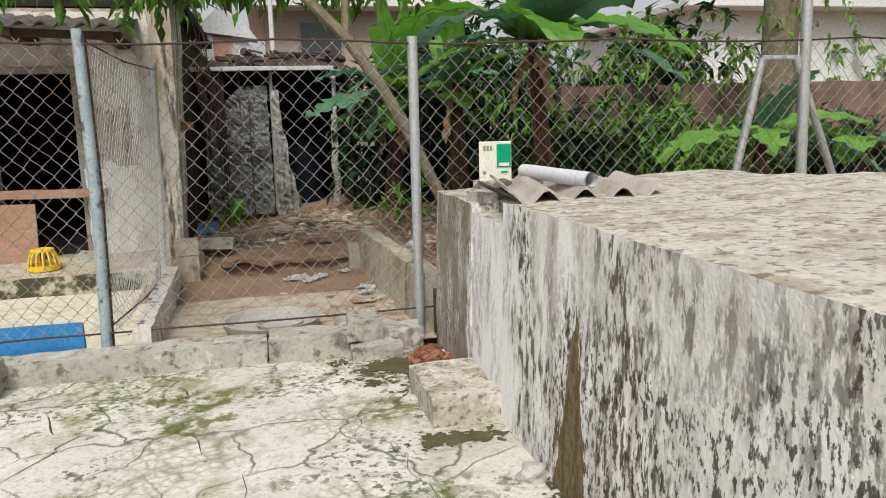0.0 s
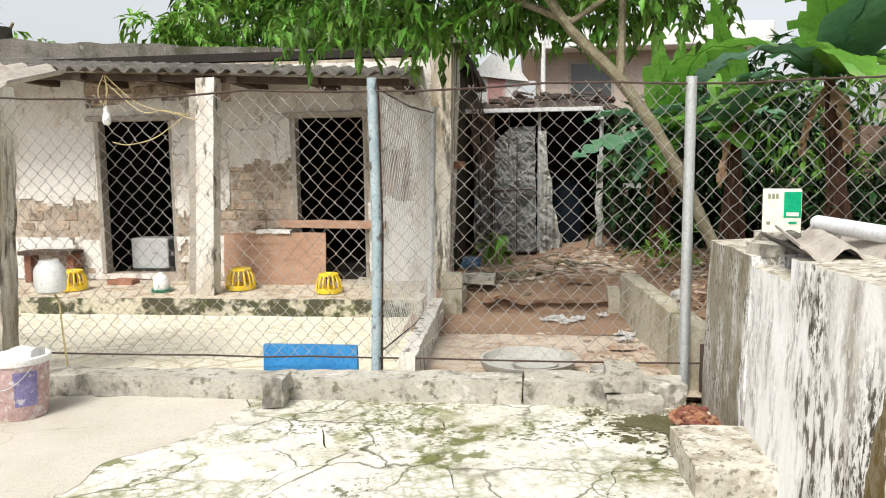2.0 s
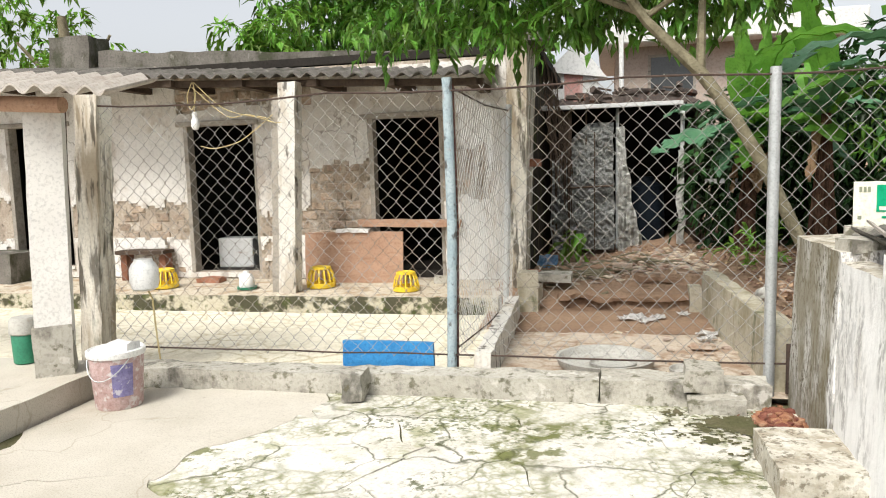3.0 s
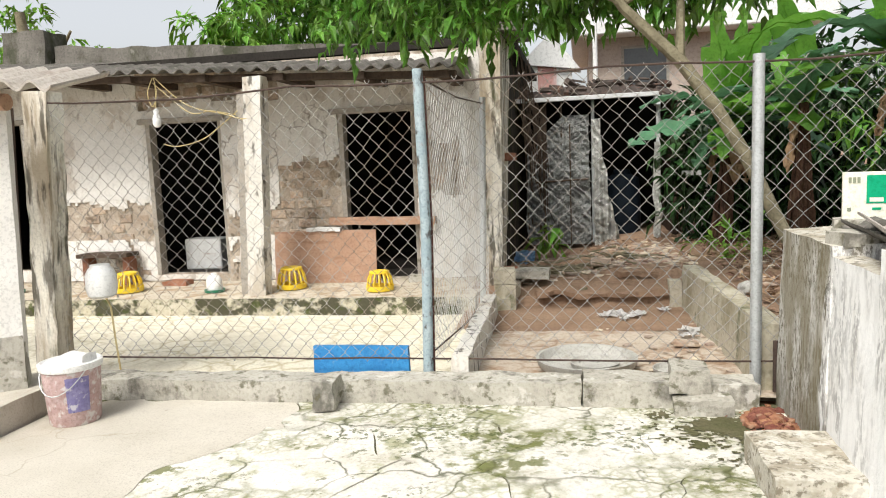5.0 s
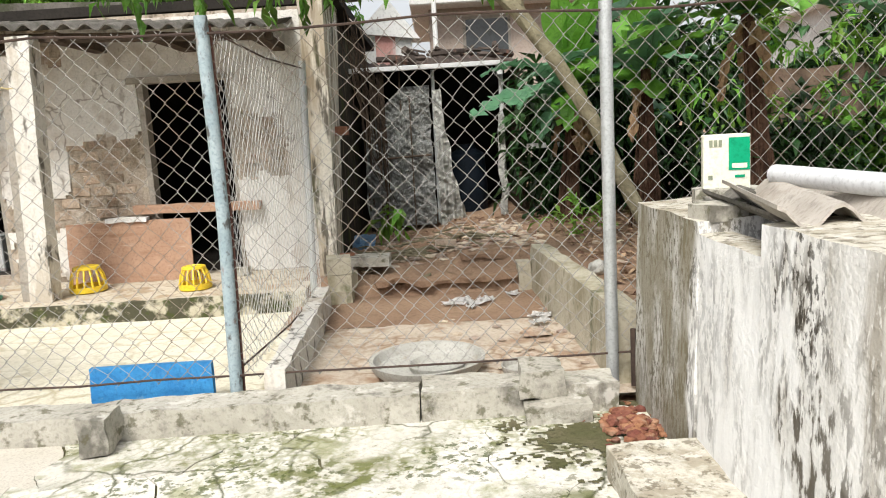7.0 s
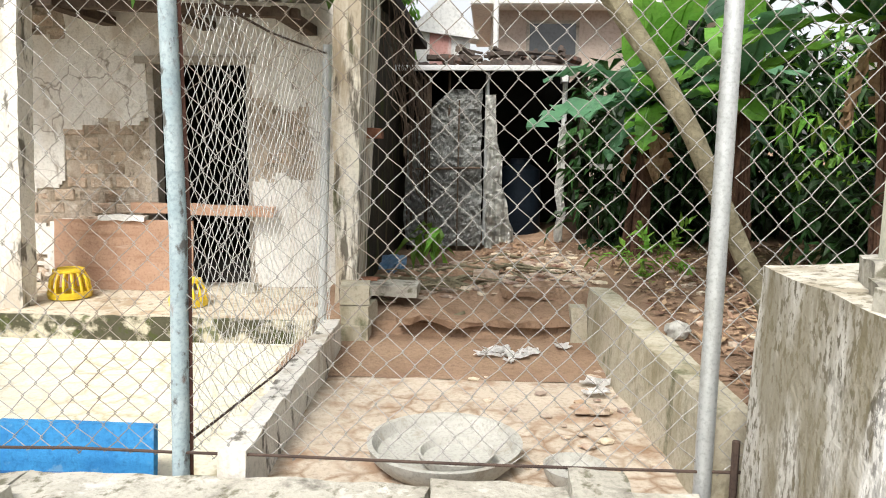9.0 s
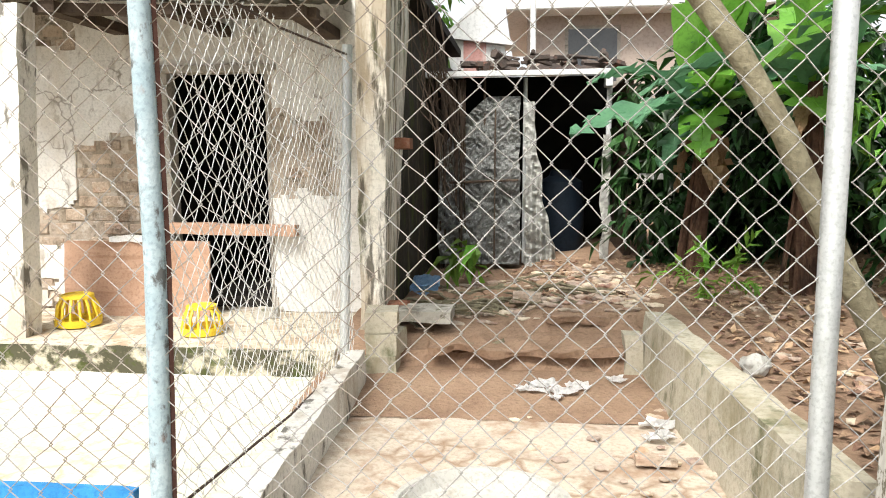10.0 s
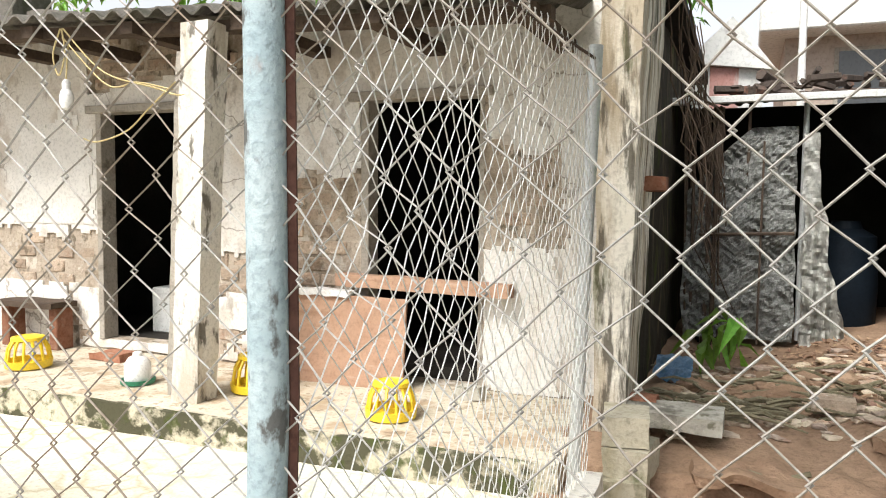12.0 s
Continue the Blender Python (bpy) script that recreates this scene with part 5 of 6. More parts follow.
for k in range(8):
    bm.faces.new((rows_[0][k], rows_[0][k + 1], rows_[1][k + 1], rows_[1][k]))
part("print_panel", bm, "violet", bk, "faded violet print")
bm = bmesh.new()
tube(bm, [(0.15 * math.cos(a), 0.15 * math.sin(a) - 0.012, 0.3 - 0.12 * math.sin(math.pi * (a + 2.8) / 2.4)) for a in [-2.8 + 0.24 * k for k in range(11)]], 0.003, 5)
part("handle", bm, "galv", bk)
smooth(part("rag_in_bucket", divided_box((-0.03, -0.06, 0.31), (0.12, 0.06, 0.37), 0.03, 0.02, 9, seed=98), "paper", bk))
can = thing("plastic_can", (-3.62, 4.8, 0.15), "dark green plastic can with grey top behind the column", "can")
smooth(part("body", lathe(bmesh.new(), [(0.06, 0), (0.075, 0.01), (0.08, 0.18), (0.07, 0.2)], 20), "greenplastic", can))
smooth(part("cap", lathe(bmesh.new(), [(0.078, 0.19), (0.09, 0.2), (0.085, 0.28), (0.07, 0.3)], 20), "bowl", can, "grey plastic top"))

mat_th = thing("blue_mat", (-1.32, 5.2, 0.012), "bright blue rubber mat leaning on the fence foot", "mat")
bm = divided_box((-0.3, 0.0, 0.0), (0.3, 0.035, 0.215), 0.03, 0.006, 7, seed=99)
for v in bm.verts:
    v.co.y += 0.3 * v.co.z
    v.co.x -= 0.1 * v.co.z
smooth(part("mat", bm, "blue", mat_th))
bm = divided_box((-0.3, -0.012, 0.0), (0.3, 0.0, 0.06), 0.03, 0.004, 7, seed=100)
smooth(part("folded_edge", bm, "bluedark", mat_th, "darker blue folded edge"))


def bowl(at, r, h, lab):
    th = thing("feeding_bowl", at, lab, "bowl", "dog bowls")
    smooth(part("bowl", lathe(bmesh.new(), [(r * 0.8, 0), (r * 0.95, h * 0.5), (r, h), (r * 0.93, h), (r * 0.86, h * 0.5), (r * 0.7, 0.025), (0.01, 0.02)], 32), "bowl", th))
    return th


bowl((0.01, 5.545, 0.01), 0.31, 0.09, "wide shallow grey basin on the pen floor")
bowl((0.06, 5.47, 0.036), 0.15, 0.055, "small dark-rimmed feeding bowl set inside the basin")
bowl((0.51, 5.42, 0.01), 0.12, 0.06, "small round grey feeding bowl on the pen floor")
smooth(solo("broken_brick", divided_box((-0.08, -0.03, 0), (0.08, 0.03, 0.028), 0.03, 0.006, 9, seed=101), "brick", "dusty brick lying on the pen floor", "brick", at=(0.67, 6.13, 0.02)))
slab_th = solo("stone_slab", divided_box((-0.22, -0.12, 0), (0.22, 0.12, 0.07), 0.04, 0.01, 7, seed=102), "kerb", "flat cement slab bridging the soil step", "slab", at=(-0.52, 7.72, 0.245))
stack = thing("brick_stack", (-0.66, 7.3, 0.02), "short stack of rough blocks beside the side wall", "bricks")
for k, (dx, dz, rz) in enumerate(((0.0, 0.0, 3), (0.015, 0.12, -5), (-0.01, 0.24, 7))):
    smooth(part("block", divided_box((-0.09, -0.12, 0), (0.09, 0.12, 0.118), 0.04, 0.012, 8, seed=103 + k), "rwall", stack, at=(dx, 0.0 + 0.03 * k, dz), rot=(0, 0, rz)))
smooth(solo("broken_brick", divided_box((-0.1, -0.07, 0), (0.1, 0.07, 0.08), 0.03, 0.012, 9, seed=107), "redbrick", "broken red brick on the soil", "brick", at=(-0.7, 7.86, 0.24)))
smooth(solo("broken_brick", divided_box((-0.09, -0.06, 0), (0.09, 0.06, 0.06), 0.03, 0.012, 9, seed=108), "brick", "pale broken brick on the soil", "brick", at=(0.16, 8.05, 0.3)))
bm = bmesh.new()
stone(bm, (0, 0, 0.03), 0.055, 5, (1.1, 1, 0.8), 3)
smooth(solo("round_stone", bm, "bowl", "pale rounded stone on the leaf litter", "stone", at=(1.11, 6.37, 0.33)))
def crumpled(w, seed):
    """A torn, folded scrap of film with an uneven outline, lying nearly flat."""
    rg = random.Random(seed)
    bm = bmesh.new()
    n, rings = 16, 5
    c = bm.verts.new((0, 0, 0.02))
    prev = None
    reach = [w * rg.uniform(0.45, 1.25) for _ in range(n)]
    for k in range(1, rings + 1):
        ring = []
        for i in range(n):
            a, r = 2 * math.pi * i / n, reach[i] * k / rings
            x, y = r * math.cos(a) * 1.5, r * math.sin(a)
            z = 0.022 + 0.03 * noise.noise(Vector((x * 45, y * 45, seed))) + 0.012 * noise.noise(Vector((x * 120, y * 120, seed)))
            ring.append(bm.verts.new((x, y, max(0.002, z))))
        for i in range(n):
            j = (i + 1) % n
            if prev is None:
                bm.faces.new((c, ring[i], ring[j]))
            else:
                bm.faces.new((prev[i], ring[i], ring[j], prev[j]))
        prev = ring
    bmesh.ops.solidify(bm, geom=bm.faces[:], thickness=0.003)
    return bm


for k, (px, py, w) in enumerate(((0.17, 6.96, 0.055), (0.26, 7.04, 0.07), (0.34, 6.95, 0.06), (0.42, 7.02, 0.05), (0.75, 6.55, 0.055), (0.72, 6.4, 0.05), (0.63, 7.14, 0.045), (0.3, 6.87, 0.035))):
    solo("crumpled_plastic", crumpled(w, 31 + k), "paper", "crumpled white plastic scrap on the pen floor", "plastic", at=(px, py, soil_height(px, py) if py > 6.6 else 0.012), group="plastic scraps")
bm = wrinkled(-0.1, 0.1, lambda x: 0.0, lambda x: 0.22, 0.0, 0.09, 10, 10, 37)
bmesh.ops.rotate(bm, verts=bm.verts, cent=(0, 0, 0), matrix=Matrix.Rotation(radians(-60), 3, "X"))
solo("blue_bag", bm, "bluebag", "torn blue plastic bag on the soil by the wall", "bag", at=(-0.6, 8.55, 0.26))

# litter: chips, dry leaves, sticks
def scatter(n, x0, x1, y0, y1, size, zoff, seed, cond=lambda x, y: True):
    r2 = random.Random(seed)
    bm = bmesh.new()
    k = 0
    while k < n:
        x, y = r2.uniform(x0, x1), r2.uniform(y0, y1)
        k += 1
        if not cond(x, y):
            continue
        a = r2.uniform(0, 6.28)
        leaf_at(bm, Vector((x, y, soil_height(x, y) + zoff)), Vector((math.cos(a), math.sin(a), r2.uniform(-0.1, 0.35))), Vector((0, 0, 1)) + rnd_dir(r2) * 0.4, size * r2.uniform(0.5, 1.5), size * r2.uniform(0.25, 0.6), r2.uniform(-0.3, 0.4))
    return bm


solo("leaf_litter", scatter(5200, 1.12, 4.5, 5.25, 9.5, 0.07, 0.012, 5), "litter", "dry leaves and chips covering the soil strip", "litter", "stuff")
solo("leaf_litter", scatter(1100, -0.6, 1.2, 8.0, 10.0, 0.06, 0.012, 6, lambda x, y: noise.noise(Vector((x * 2, y * 2, 7))) > -0.1), "litter", "dry leaves and chips on the soil bed", "litter", "stuff")
bm = bmesh.new()
for i in range(170):
    x, y = rng.uniform(-0.55, 0.9), 7.9 + abs(rng.gauss(0, 0.7))
    stone(bm, (x, y, soil_height(x, y) + 0.01), rng.uniform(0.012, 0.05), i, (1.4, 1, 0.6), 1)
for i in range(90):
    x, y = rng.uniform(0.1, 0.95), rng.uniform(5.3, 7.2)
    if x > 0.3 + 0.3 * (y - 5.3) or rng.random() < 0.2:
        stone(bm, (x, y, 0.015), rng.uniform(0.008, 0.03), i, (1.5, 1, 0.5), 1)
for i in range(160):
    x, y = rng.uniform(1.2, 3.0), rng.uniform(5.3, 8.5)
    stone(bm, (x, y, soil_height(x, y) + 0.01), rng.uniform(0.01, 0.035), i, (1.4, 1, 0.6), 1)
for i in range(240):
    x, y = rng.uniform(-0.6, 1.0), rng.uniform(7.7, 9.4)
    stone(bm, (x, y, soil_height(x, y) + 0.008), rng.uniform(0.01, 0.035), 500 + i, (1.8, 1, 0.45), 1)
solo("rubble_bits", bm, "rubble", "broken brick and stone bits scattered on soil", "rubble", "stuff")
bm = bmesh.new()
for i in range(85):
    x, y = rng.uniform(-0.6, 0.5), rng.gauss(8.25, 0.3)
    a = rng.uniform(-0.7, 0.7) + (math.pi if rng.random() < 0.5 else 0)
    ln = rng.uniform(0.12, 0.45)
    z = soil_height(x, y) + rng.uniform(0.01, 0.06)
    p = [Vector((x + math.cos(a) * ln * f, y + math.sin(a) * ln * f * 0.5, z + 0.03 * math.sin(3 * f + i))) for f in (0, 0.35, 0.7, 1)]
    tube(bm, p, [0.012, 0.01, 0.008, 0.004], 5)
solo("stick_pile", bm, "bark", "tangle of dry sticks and roots on the soil", "sticks", "stuff")
bm = bmesh.new()
for i in range(60):
    x, y = rng.gauss(-0.1, 0.22), rng.gauss(8.6, 0.18)
    stone(bm, (x, y, soil_height(x, y) + 0.03 * rng.random()), rng.uniform(0.03, 0.08), i, (1.3, 1, 0.5), 1)
solo("soil_heap", bm, "soil", "heap of clods and roots on the soil bed", "soil", "stuff")

# ---- on the tank ----
sh = thing("corrugated_sheet", (0.945, 3.62, 0.978), "broken piece of grey corrugated sheet lying on the tank", "sheet")
bm = corrugated(0.041, 0.72, lambda x: (0.02 - 0.07 * x, 0.02), lambda x: (0.8 - 0.2 * x, 0.03), 0.165, 0.031, 0.012, 0.02)
for v in bm.verts:
    v.co.x += 0.2 * v.co.y
smooth(part("sheet", bm, "palesheet", sh))
sh2 = thing("corrugated_sheet", (1.06, 4.12, 0.955), "short second piece of corrugated sheet beneath", "sheet")
bm = corrugated(0.06, 0.5, lambda x: (-0.15, 0.0), lambda x: (0.42, 0.03), 0.155, 0.02, 0.012, 0.02)
smooth(part("sheet", bm, "roofsheet", sh2))
pipe = thing("pvc_pipe", (1.29, 4.3, 1.055), "short length of dirty white PVC pipe on the sheet", "pipe")
bm = bmesh.new()
p0, p1 = Vector((0, 0, 0)), Vector((0.06, -0.66, -0.005))
tube(bm, [p0, p1], 0.034, 20, cap=False)
tube(bm, [p0, p1], 0.028, 20, cap=False)
smooth(part("pipe", bm, "pvc", pipe))
# black plug paints the shade down the pipe
bm = bmesh.new()
tube(bm, [p0 + (p1 - p0) * 0.05, p0 + (p1 - p0) * 0.8], 0.027, 16)
part("bore", bm, "black", pipe)
for at, a, b, rz, sd in (((1.1, 4.33, 0.905), (-0.07, -0.07, 0), (0.08, 0.08, 0.055), 12, 131), ((1.2, 4.47, 0.91), (-0.13, -0.08, 0), (0.12, 0.07, 0.04), -14, 132), ((1.25, 4.62, 0.915), (-0.13, -0.09, 0), (0.13, 0.09, 0.07), -16, 133)):
    flat = smooth(solo("flat_stone", divided_box(a, b, 0.03, 0.012, 9, seed=sd), "kerb", "flat grey broken slab lying on the tank's end", "stone", at=at))
    flat.rotation_euler.z = radians(rz)
ct = thing("carton", (1.238, 4.62, 0.985), "cream carton with green panel standing on the tank", "carton")
CW, CH, CD = 0.085, 0.21, 0.05
ct.rotation_euler.z = radians(-16)
part("body", boxes(((-CW, -CD, 0), (CW, CD, CH)), bevel=0.003), "carton", ct)
part("green_panel", boxes(((0.008, -CD - 0.003, 0.075), (CW - 0.002, -CD + 0.002, CH - 0.012))), "print_green", ct)
part("white_swoosh", boxes(((0.02, -CD - 0.0045, 0.082), (CW - 0.012, -CD, 0.1))), "carton", ct)
for x0, x1, z0, z1, mm in ((-0.062, -0.05, 0.165, 0.19, "print_dark"), (-0.045, -0.033, 0.165, 0.19, "print_dark"), (-0.028, -0.016, 0.165, 0.19, "print_dark"), (-0.066, -0.05, 0.04, 0.056, "print_dark"), (0.03, 0.065, 0.046, 0.056, "print_green")):
    part("print_bar", boxes(((x0, -CD - 0.003, z0), (x1, -CD, z1))), mm, ct)

# ---- trees and plants ----
def tree(name, at, trunk, radii, limbs, blobs, leafmat, length, width, seed, label, hang=0.6, bark="bark"):
    th = thing(name, at, label, "tree")
    o = Vector(at)
    bm = bmesh.new()
    tube(bm, [Vector(p) - o for p in trunk], radii, 10)
    for pts, r in limbs:
        tube(bm, [Vector(p) - o for p in pts], [r * (1 - 0.7 * i / (len(pts) - 1)) for i in range(len(pts))], 6)
    rough(bm, 0.008, 9)
    smooth(part("trunk", bm, bark, th))
    bm = foliage(random.Random(seed), [(x - o.x, y - o.y, z - o.z, a, b, c, n) for x, y, z, a, b, c, n in blobs], length, width, hang)
    part("crown", bm, leafmat, th)
    return th


# slanting young tree just behind the fence; its crown hangs over the pens
tree("mango_tree", (1.42, 5.6, 0.33),
     [(1.38, 5.6, 0.28), (1.27, 5.6, 0.6), (1.13, 5.6, 0.87), (0.93, 5.6, 1.3), (0.77, 5.6, 1.57), (0.58, 5.6, 1.84), (0.27, 5.62, 2.16), (-0.1, 5.6, 2.7), (-0.2, 5.7, 3.3)],
     [0.046, 0.042, 0.039, 0.038, 0.037, 0.042, 0.032, 0.03, 0.025],
     [([(0.58, 5.6, 1.87), (0.6, 5.7, 2.3), (0.6, 5.9, 2.8)], 0.03), ([(0.28, 5.62, 2.2), (-0.3, 5.9, 2.5), (-0.8, 6.3, 2.6), (-1.3, 6.5, 2.55)], 0.025), ([(0.28, 5.62, 2.2), (0.6, 5.6, 2.4), (1.1, 5.8, 2.5)], 0.02), ([(-0.1, 5.6, 2.7), (-0.6, 5.9, 3.0), (-1.2, 6.2, 3.1)], 0.02)],
     [(-1.0, 6.4, 2.55, 0.5, 0.45, 0.25, 60), (-1.45, 6.5, 2.5, 0.35, 0.35, 0.22, 36), (-0.55, 6.3, 2.6, 0.4, 0.4, 0.26, 44), (-0.1, 6.0, 2.6, 0.45, 0.4, 0.25, 40), (0.4, 5.9, 2.62, 0.45, 0.4, 0.22, 40), (0.95, 5.8, 2.5, 0.4, 0.35, 0.22, 34), (1.2, 6.2, 2.75, 0.5, 0.5, 0.3, 30), (0.0, 5.8, 3.1, 0.9, 0.8, 0.35, 70), (-1.2, 6.3, 3.1, 0.8, 0.7, 0.35, 60), (1.1, 6.0, 3.1, 0.7, 0.6, 0.35, 40), (-0.75, 6.2, 2.42, 0.35, 0.3, 0.16, 34), (-0.2, 6.1, 2.4, 0.3, 0.3, 0.16, 30), (0.25, 6.0, 2.42, 0.35, 0.3, 0.16, 34), (0.8, 6.0, 2.42, 0.35, 0.3, 0.14, 30)],
     "leaf", 0.125, 0.05, 21, "slanting young tree with hanging narrow leaves behind the fence", 0.3)
# dense dark trees behind the house
rb = random.Random(9)
blobs = []
for i in range(84):
    x = rb.uniform(-4.7, -1.5)
    blobs.append((x, rb.uniform(10.8, 13.0), rb.uniform(3.0, 6.5), 0.75, 0.7, 0.5, 24))
tree("mango_tree", (-2.0, 12.0, 0.0), [(-2.0, 12.6, 0.0), (-2.0, 12.5, 2.0), (-1.8, 12.4, 4.0), (-1.9, 12.4, 6.0)], [0.22, 0.19, 0.15, 0.08],
     [([(-2.0, 12.5, 2.2), (-3.0, 12.0, 3.5), (-3.8, 11.6, 4.6)], 0.1), ([(-1.9, 12.4, 2.6), (-1.6, 12.0, 3.8), (-1.5, 11.6, 4.8)], 0.1)],
     blobs, "leaf", 0.2, 0.06, 22, "large dense mango tree towering behind the house", 0.6)
blobs = [(rb.uniform(-5.0, -3.2), rb.uniform(9.6, 10.6), rb.uniform(2.6, 3.3), 0.45, 0.4, 0.3, 14) for _ in range(12)]
tree("mango_tree", (-4.2, 10.6, 0), [(-4.2, 12.4, 0), (-4.2, 12.3, 2.4), (-4.2, 10.2, 2.9)], [0.06, 0.05, 0.03], [], blobs, "lightleaf", 0.2, 0.06, 23, "bright young growth spilling over the parapet", 0.8)
blobs = [(rb.uniform(-14.5, -11.4), rb.uniform(15, 17), rb.uniform(3.0, 6.0), 0.8, 0.7, 0.5, 12) for _ in range(20)]
tree("far_tree", (-12, 16, 0), [(-12, 16, 0), (-12, 16, 3), (-12.2, 16, 5)], [0.25, 0.2, 0.1], [([(-12, 16, 3), (-13, 15.5, 4.4)], 0.1), ([(-12, 16, 3), (-10.6, 15.5, 4.4)], 0.1)], blobs, "lightleaf", 0.26, 0.1, 24, "pale leafy tree far beyond the roofs")


def banana(at, height, lean, leaves, seed, label, dead=2, mats=("banana", "banana2")):
    """leaves: (azimuth degrees, pitch degrees, length, width, droop)."""
    th = thing("banana_plant", at, label, "banana plant")
    top = Vector((lean[0], lean[1], height))
    bm = bmesh.new()
    tube(bm, [Vector((0, 0, 0)), top * 0.5 + Vector((0.02, 0, 0)), top], [0.075, 0.062, 0.045], 12)
    sr = random.Random(seed + 5)
    for k in range(16):
        a, r0, f = sr.uniform(0, 6.28), sr.uniform(0.05, 0.16), sr.uniform(0.45, 1.0)
        q = Vector((math.cos(a), math.sin(a), 0))
        tube(bm, [q * r0, top * (0.45 * f) + q * 0.075 + Vector((sr.uniform(-0.03, 0.03), 0, 0)), top * f + q * 0.05], [0.016, 0.02, 0.008], 5)
    smooth(part("stem", rough(bm, 0.012, 9), "stalk", th))
    for i, (az, pitch, ln, wd, dr) in enumerate(leaves):
        a, p = radians(az), radians(pitch)
        d = Vector((math.cos(a) * math.cos(p), math.sin(a) * math.cos(p), math.sin(p)))
        smooth(part("leaf", big_leaf(top, d, ln, wd, dr, seed + i), mats[i % len(mats)], th))
    for k in range(dead):
        a = 2.2 * k + seed
        smooth(part("dead_leaf", big_leaf(top + Vector((0, 0, -0.05)), (math.cos(a) * 0.5, math.sin(a) * 0.5, -0.5), 0.6, 0.16, 2.0, seed + 40 + k, 6, 12), "deadleaf", th, "dry brown hanging leaf"))
    return th


banana((2.55, 7.2, 0.36), 1.62, (-0.15, 0), [(-100, 25, 1.3, 0.6, 1.1), (-150, 35, 1.5, 0.5, 1.4), (170, 10, 1.2, 0.42, 0.9), (-60, 40, 1.5, 0.6, 1.2), (-20, 30, 1.5, 0.55, 1.3), (20, 50, 1.4, 0.5, 1.3), (-120, 70, 1.3, 0.6, 0.6), (-85, 55, 1.4, 0.65, 1.0), (150, 45, 1.4, 0.5, 1.3), (-35, 12, 1.4, 0.5, 1.0), (-75, 80, 1.3, 0.6, 0.5)], 3, "tall banana plant with broad leaves and brown stem", 4)
banana((1.4, 8.9, 0.33), 1.25, (0.05, 0), [(-150, 8, 1.2, 0.36, 0.6), (-120, 74, 1.15, 0.42, 0.5), (-135, 30, 0.9, 0.34, 1.4), (-80, 62, 1.2, 0.42, 1.0), (-165, 50, 1.0, 0.34, 1.5), (-95, 40, 1.1, 0.4, 1.2), (-40, 15, 1.1, 0.4, 1.2), (-60, 80, 1.1, 0.4, 0.5), (-135, -10, 0.7, 0.3, 1.2), (-60, 25, 1.2, 0.42, 1.1), (-20, 55, 1.2, 0.42, 1.0), (-105, 5, 0.8, 0.34, 1.2), (-30, 35, 1.2, 0.4, 0.9)], 13, "banana plant beside the shed with torn leaves", 3, ("banana2", "banana"))
banana((1.95, 8.2, 0.35), 1.35, (0.0, 0), [(-130, 70, 1.2, 0.45, 0.5), (-95, 45, 1.2, 0.45, 1.1), (-40, 40, 1.2, 0.42, 1.2), (-170, 30, 1.2, 0.4, 1.2), (90, 60, 1.0, 0.4, 1.0)], 33, "banana plant in the thicket with bright leaves", 2)
banana((4.3, 6.6, 0.36), 0.7, (0.0, 0), [(-120, 30, 1.0, 0.34, 1.2), (-60, 20, 1.1, 0.36, 1.2), (170, 25, 1.0, 0.34, 1.2), (-90, 60, 0.9, 0.34, 1.0), (-20, 40, 1.0, 0.35, 1.2)], 53, "young banana plant by the brick wall", 1)
banana((5.4, 6.6, 0.36), 0.6, (0.0, 0), [(-140, 30, 1.1, 0.36, 1.2), (-80, 25, 1.1, 0.36, 1.2), (170, 35, 1.1, 0.34, 1.1), (-30, 40, 1.0, 0.35, 1.2)], 63, "young banana plant by the fence corner", 1)

# thicket of shrubs and weeds
rb = random.Random(15)
for i in range(11):
    x, y = rb.uniform(2.1, 5.6), rb.uniform(6.9, 8.9)
    h = rb.uniform(0.45, 1.0)
    th = thing("shrub", (x, y, 0.34), "bright green shrub in the thicket" if i % 3 == 2 else "leafy dark shrub in the shaded thicket", "shrub", "thicket shrubs")
    for k in range(5):
        bm = bmesh.new()
        tube(bm, [(0, 0, 0), (rb.uniform(-0.15, 0.15), rb.uniform(-0.15, 0.15), h * 0.5), (rb.uniform(-0.3, 0.3), rb.uniform(-0.3, 0.3), h)], [0.015, 0.012, 0.005], 5)
        part("stem", bm, "darkwood", th)
    bm = foliage(rb, [(rb.uniform(-0.3, 0.3), rb.uniform(-0.3, 0.3), rb.uniform(0.2, h), 0.26, 0.26, 0.2, 13) for _ in range(9)], 0.14, 0.06, 0.4)
    # every third shrub takes the shade-darkened leaf colour
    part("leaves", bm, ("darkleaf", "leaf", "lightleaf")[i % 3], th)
for at, n, s in (((1.35, 8.2, 0.36), 16, 0.12), ((-0.42, 9.2, 0.42), 3, 0.24), ((3.2, 6.1, 0.36), 14, 0.12), ((2.1, 6.3, 0.36), 8, 0.1)):
    bm = foliage(rb, [(0, 0, 0.08, 0.13, 0.13, 0.08, n)], s, s * 0.3, 0.0)
    solo("weed_clump", bm, "lightleaf", "small bright weed clump growing from soil", "weed", "stuff", at=at)
# deeper foliage wall behind, its shade carried by the leaf colour
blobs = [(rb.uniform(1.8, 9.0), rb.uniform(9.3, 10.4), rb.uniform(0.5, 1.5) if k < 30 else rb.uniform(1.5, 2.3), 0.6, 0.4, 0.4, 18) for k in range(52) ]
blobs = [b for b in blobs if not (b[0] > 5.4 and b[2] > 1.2)]
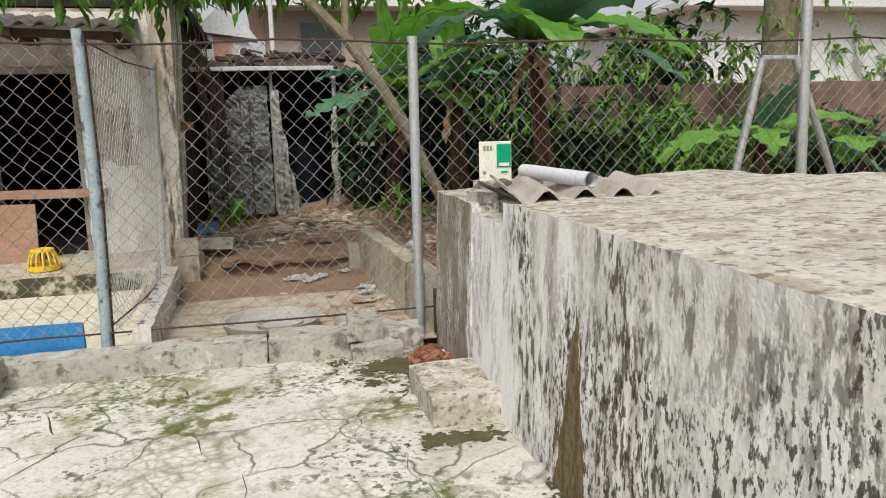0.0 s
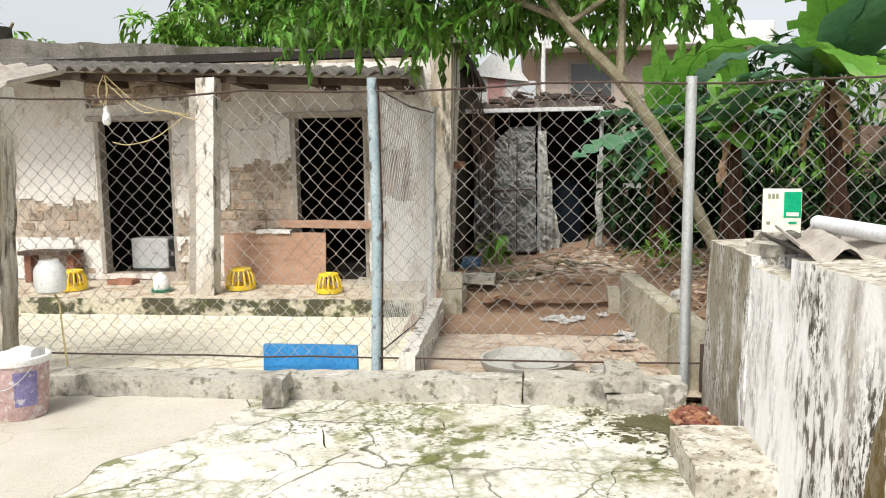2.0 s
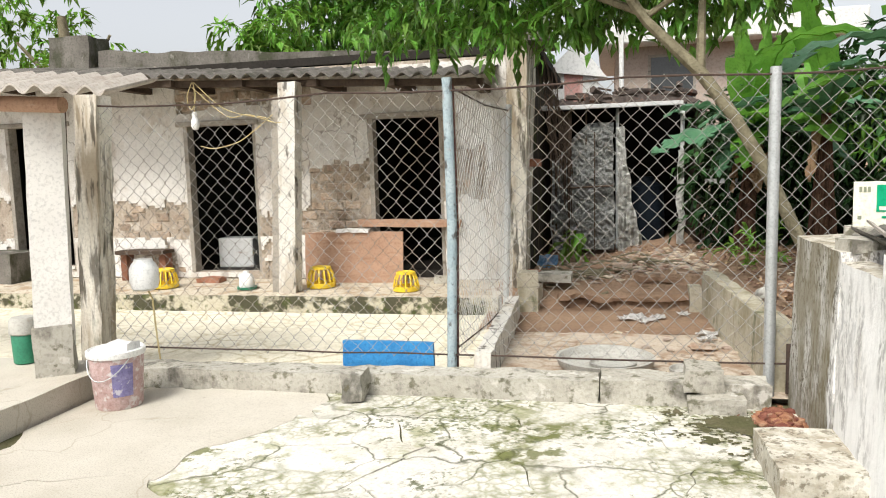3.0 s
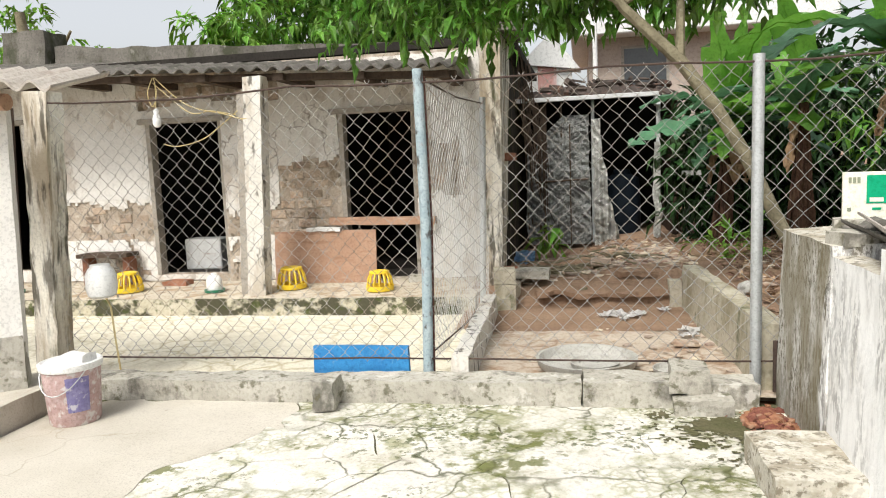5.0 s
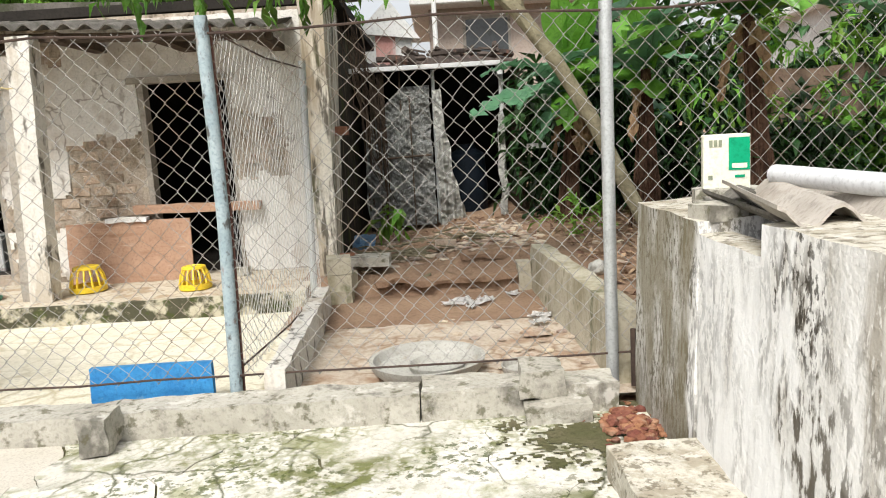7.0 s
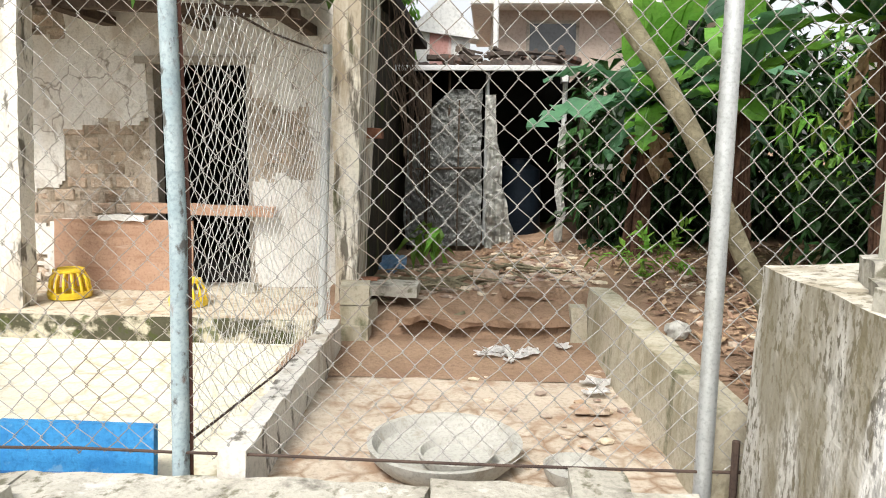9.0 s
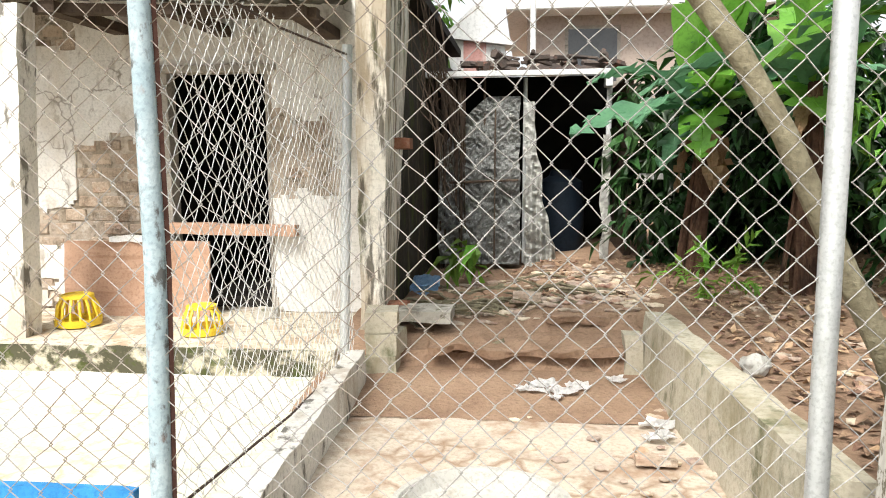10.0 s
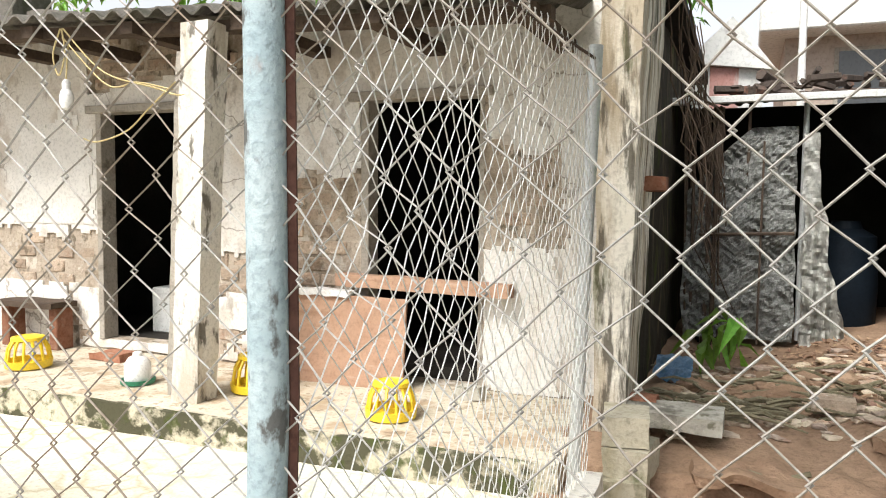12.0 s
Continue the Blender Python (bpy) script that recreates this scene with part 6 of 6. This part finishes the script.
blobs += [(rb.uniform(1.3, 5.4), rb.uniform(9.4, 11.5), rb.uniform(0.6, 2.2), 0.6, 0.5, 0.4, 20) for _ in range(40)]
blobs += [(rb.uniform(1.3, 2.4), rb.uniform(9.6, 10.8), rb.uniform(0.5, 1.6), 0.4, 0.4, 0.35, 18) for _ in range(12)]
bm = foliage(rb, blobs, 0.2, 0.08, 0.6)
solo("thicket", bm, "darkleaf", "dense foliage behind the banana plants, shade put into its leaf colour", "thicket", "stuff")
blobs = [(rb.uniform(2.3, 5.8), rb.uniform(8.7, 9.5), rb.uniform(0.9, 2.2), 0.35, 0.3, 0.28, 8) for _ in range(22)]
solo("thicket", foliage(rb, blobs, 0.17, 0.05, 0.3), "lightleaf", "bright feathery undergrowth in front of shaded foliage", "thicket", "stuff")
# big trunk at the fence corner
tree("street_tree", (5.2, 7.6, 0.3), [(5.2, 7.6, 0.3), (5.2, 7.6, 1.5), (5.22, 7.6, 3.0), (5.2, 7.7, 4.6)], [0.2, 0.18, 0.17, 0.13], [([(5.2, 7.6, 2.6), (4.5, 7.4, 3.1)], 0.04), ([(5.2, 7.6, 2.4), (5.9, 7.4, 2.9)], 0.04)],
     [(5.0, 7.4, 2.25, 0.5, 0.4, 0.3, 10), (5.6, 7.3, 2.3, 0.5, 0.4, 0.25, 10), (4.4, 7.4, 3.2, 0.6, 0.5, 0.3, 16), (5.2, 7.6, 4.4, 1.2, 1.0, 0.6, 60)], "lightleaf", 0.09, 0.03, 45, "dark thick trunk with small-leaved twigs by the fence corner")
bm = divided_box((3.4, 9.0, -0.05), (16, 9.2, 1.68), 0.2, 0.02, 3, seed=120)
solo("wall_brick_garden", bm, "oldbrickwall", "dark old brick garden wall beyond the thicket", "wall", "structure")
blobs = [(rb.uniform(10.0, 16.0), rb.uniform(12, 15), rb.uniform(2.0, 5.5), 0.9, 0.8, 0.6, 18) for _ in range(30)]
tree("far_tree", (12, 14, 0), [(12, 14, 0), (12, 14, 2.5), (12.2, 14, 4)], [0.2, 0.16, 0.1], [], blobs, "lightleaf", 0.24, 0.09, 46, "pale leafy tree beyond the garden wall")

# ---- houses beyond ----
def far_house(at, w, d, h, label, roofmat, wins, wallmat="white_far", fascia=0.16):
    th = thing("far_house", at, label, "house")
    part("wall", boxes(((-w / 2, 0, -0.1), (w / 2, d, h))), wallmat, th)
    part("roof", boxes(((-w / 2 - 0.3, -0.5, h), (w / 2 + 0.3, d + 0.3, h + fascia)), bevel=0.02), roofmat, th)
    for x, z, ww, hh in wins:
        win = part("window", boxes(((x - ww / 2, -0.02, z), (x + ww / 2, 0.05, z + hh))), "lintel", th)
        part("pane", boxes(((x - ww / 2 + 0.05, -0.03, z + 0.05), (x + ww / 2 - 0.05, -0.012, z + hh - 0.05))), "glass_far", win)
    return th


far_house((1.95, 14.5, 0), 3.6, 4, 3.3, "house with a white fascia and brown wall behind the shed", "white_far", ((-0.85, 2.3, 0.8, 0.85), (0.8, 2.3, 0.75, 0.85)), "wall_far", 0.36)
far_house((12.2, 13.5, 0), 9.0, 5, 3.2, "pale house with long eave beyond the garden wall", "white_far", ((-2.5, 1.7, 1.4, 0.4), (0.5, 1.7, 1.4, 0.4)))
gate_house = thing("far_gate_pier", (-0.55, 12.6, 0), "white gabled pier with faded red panel", "pier")
part("wall", boxes(((-0.28, 0, 0), (0.43, 0.4, 2.72))), "white_far", gate_house)
part("red_panel", boxes(((-0.08, -0.02, 1.9), (0.2, 0.0, 2.71))), "red_far", gate_house, "faded red panel")
bm = bmesh.new()
vs = [bm.verts.new(p) for p in ((-0.34, -0.1, 2.72), (0.56, -0.1, 2.6), (0.13, -0.1, 3.16), (-0.34, 0.45, 2.72), (0.56, 0.45, 2.6), (0.13, 0.45, 3.16))]
for f in ((0, 1, 2), (5, 4, 3), (0, 3, 4, 1), (1, 4, 5, 2), (2, 5, 3, 0)):
    bm.faces.new([vs[k] for k in f])
part("gable", bm, "white_far", gate_house)
bm = bmesh.new()
tube(bm, [(0.22, 12.3, -0.05), (0.22, 12.3, 3.2)], 0.035, 8)
solo("far_pole", bm, "white_far", "thin pale pole standing beyond the shed", "pole")
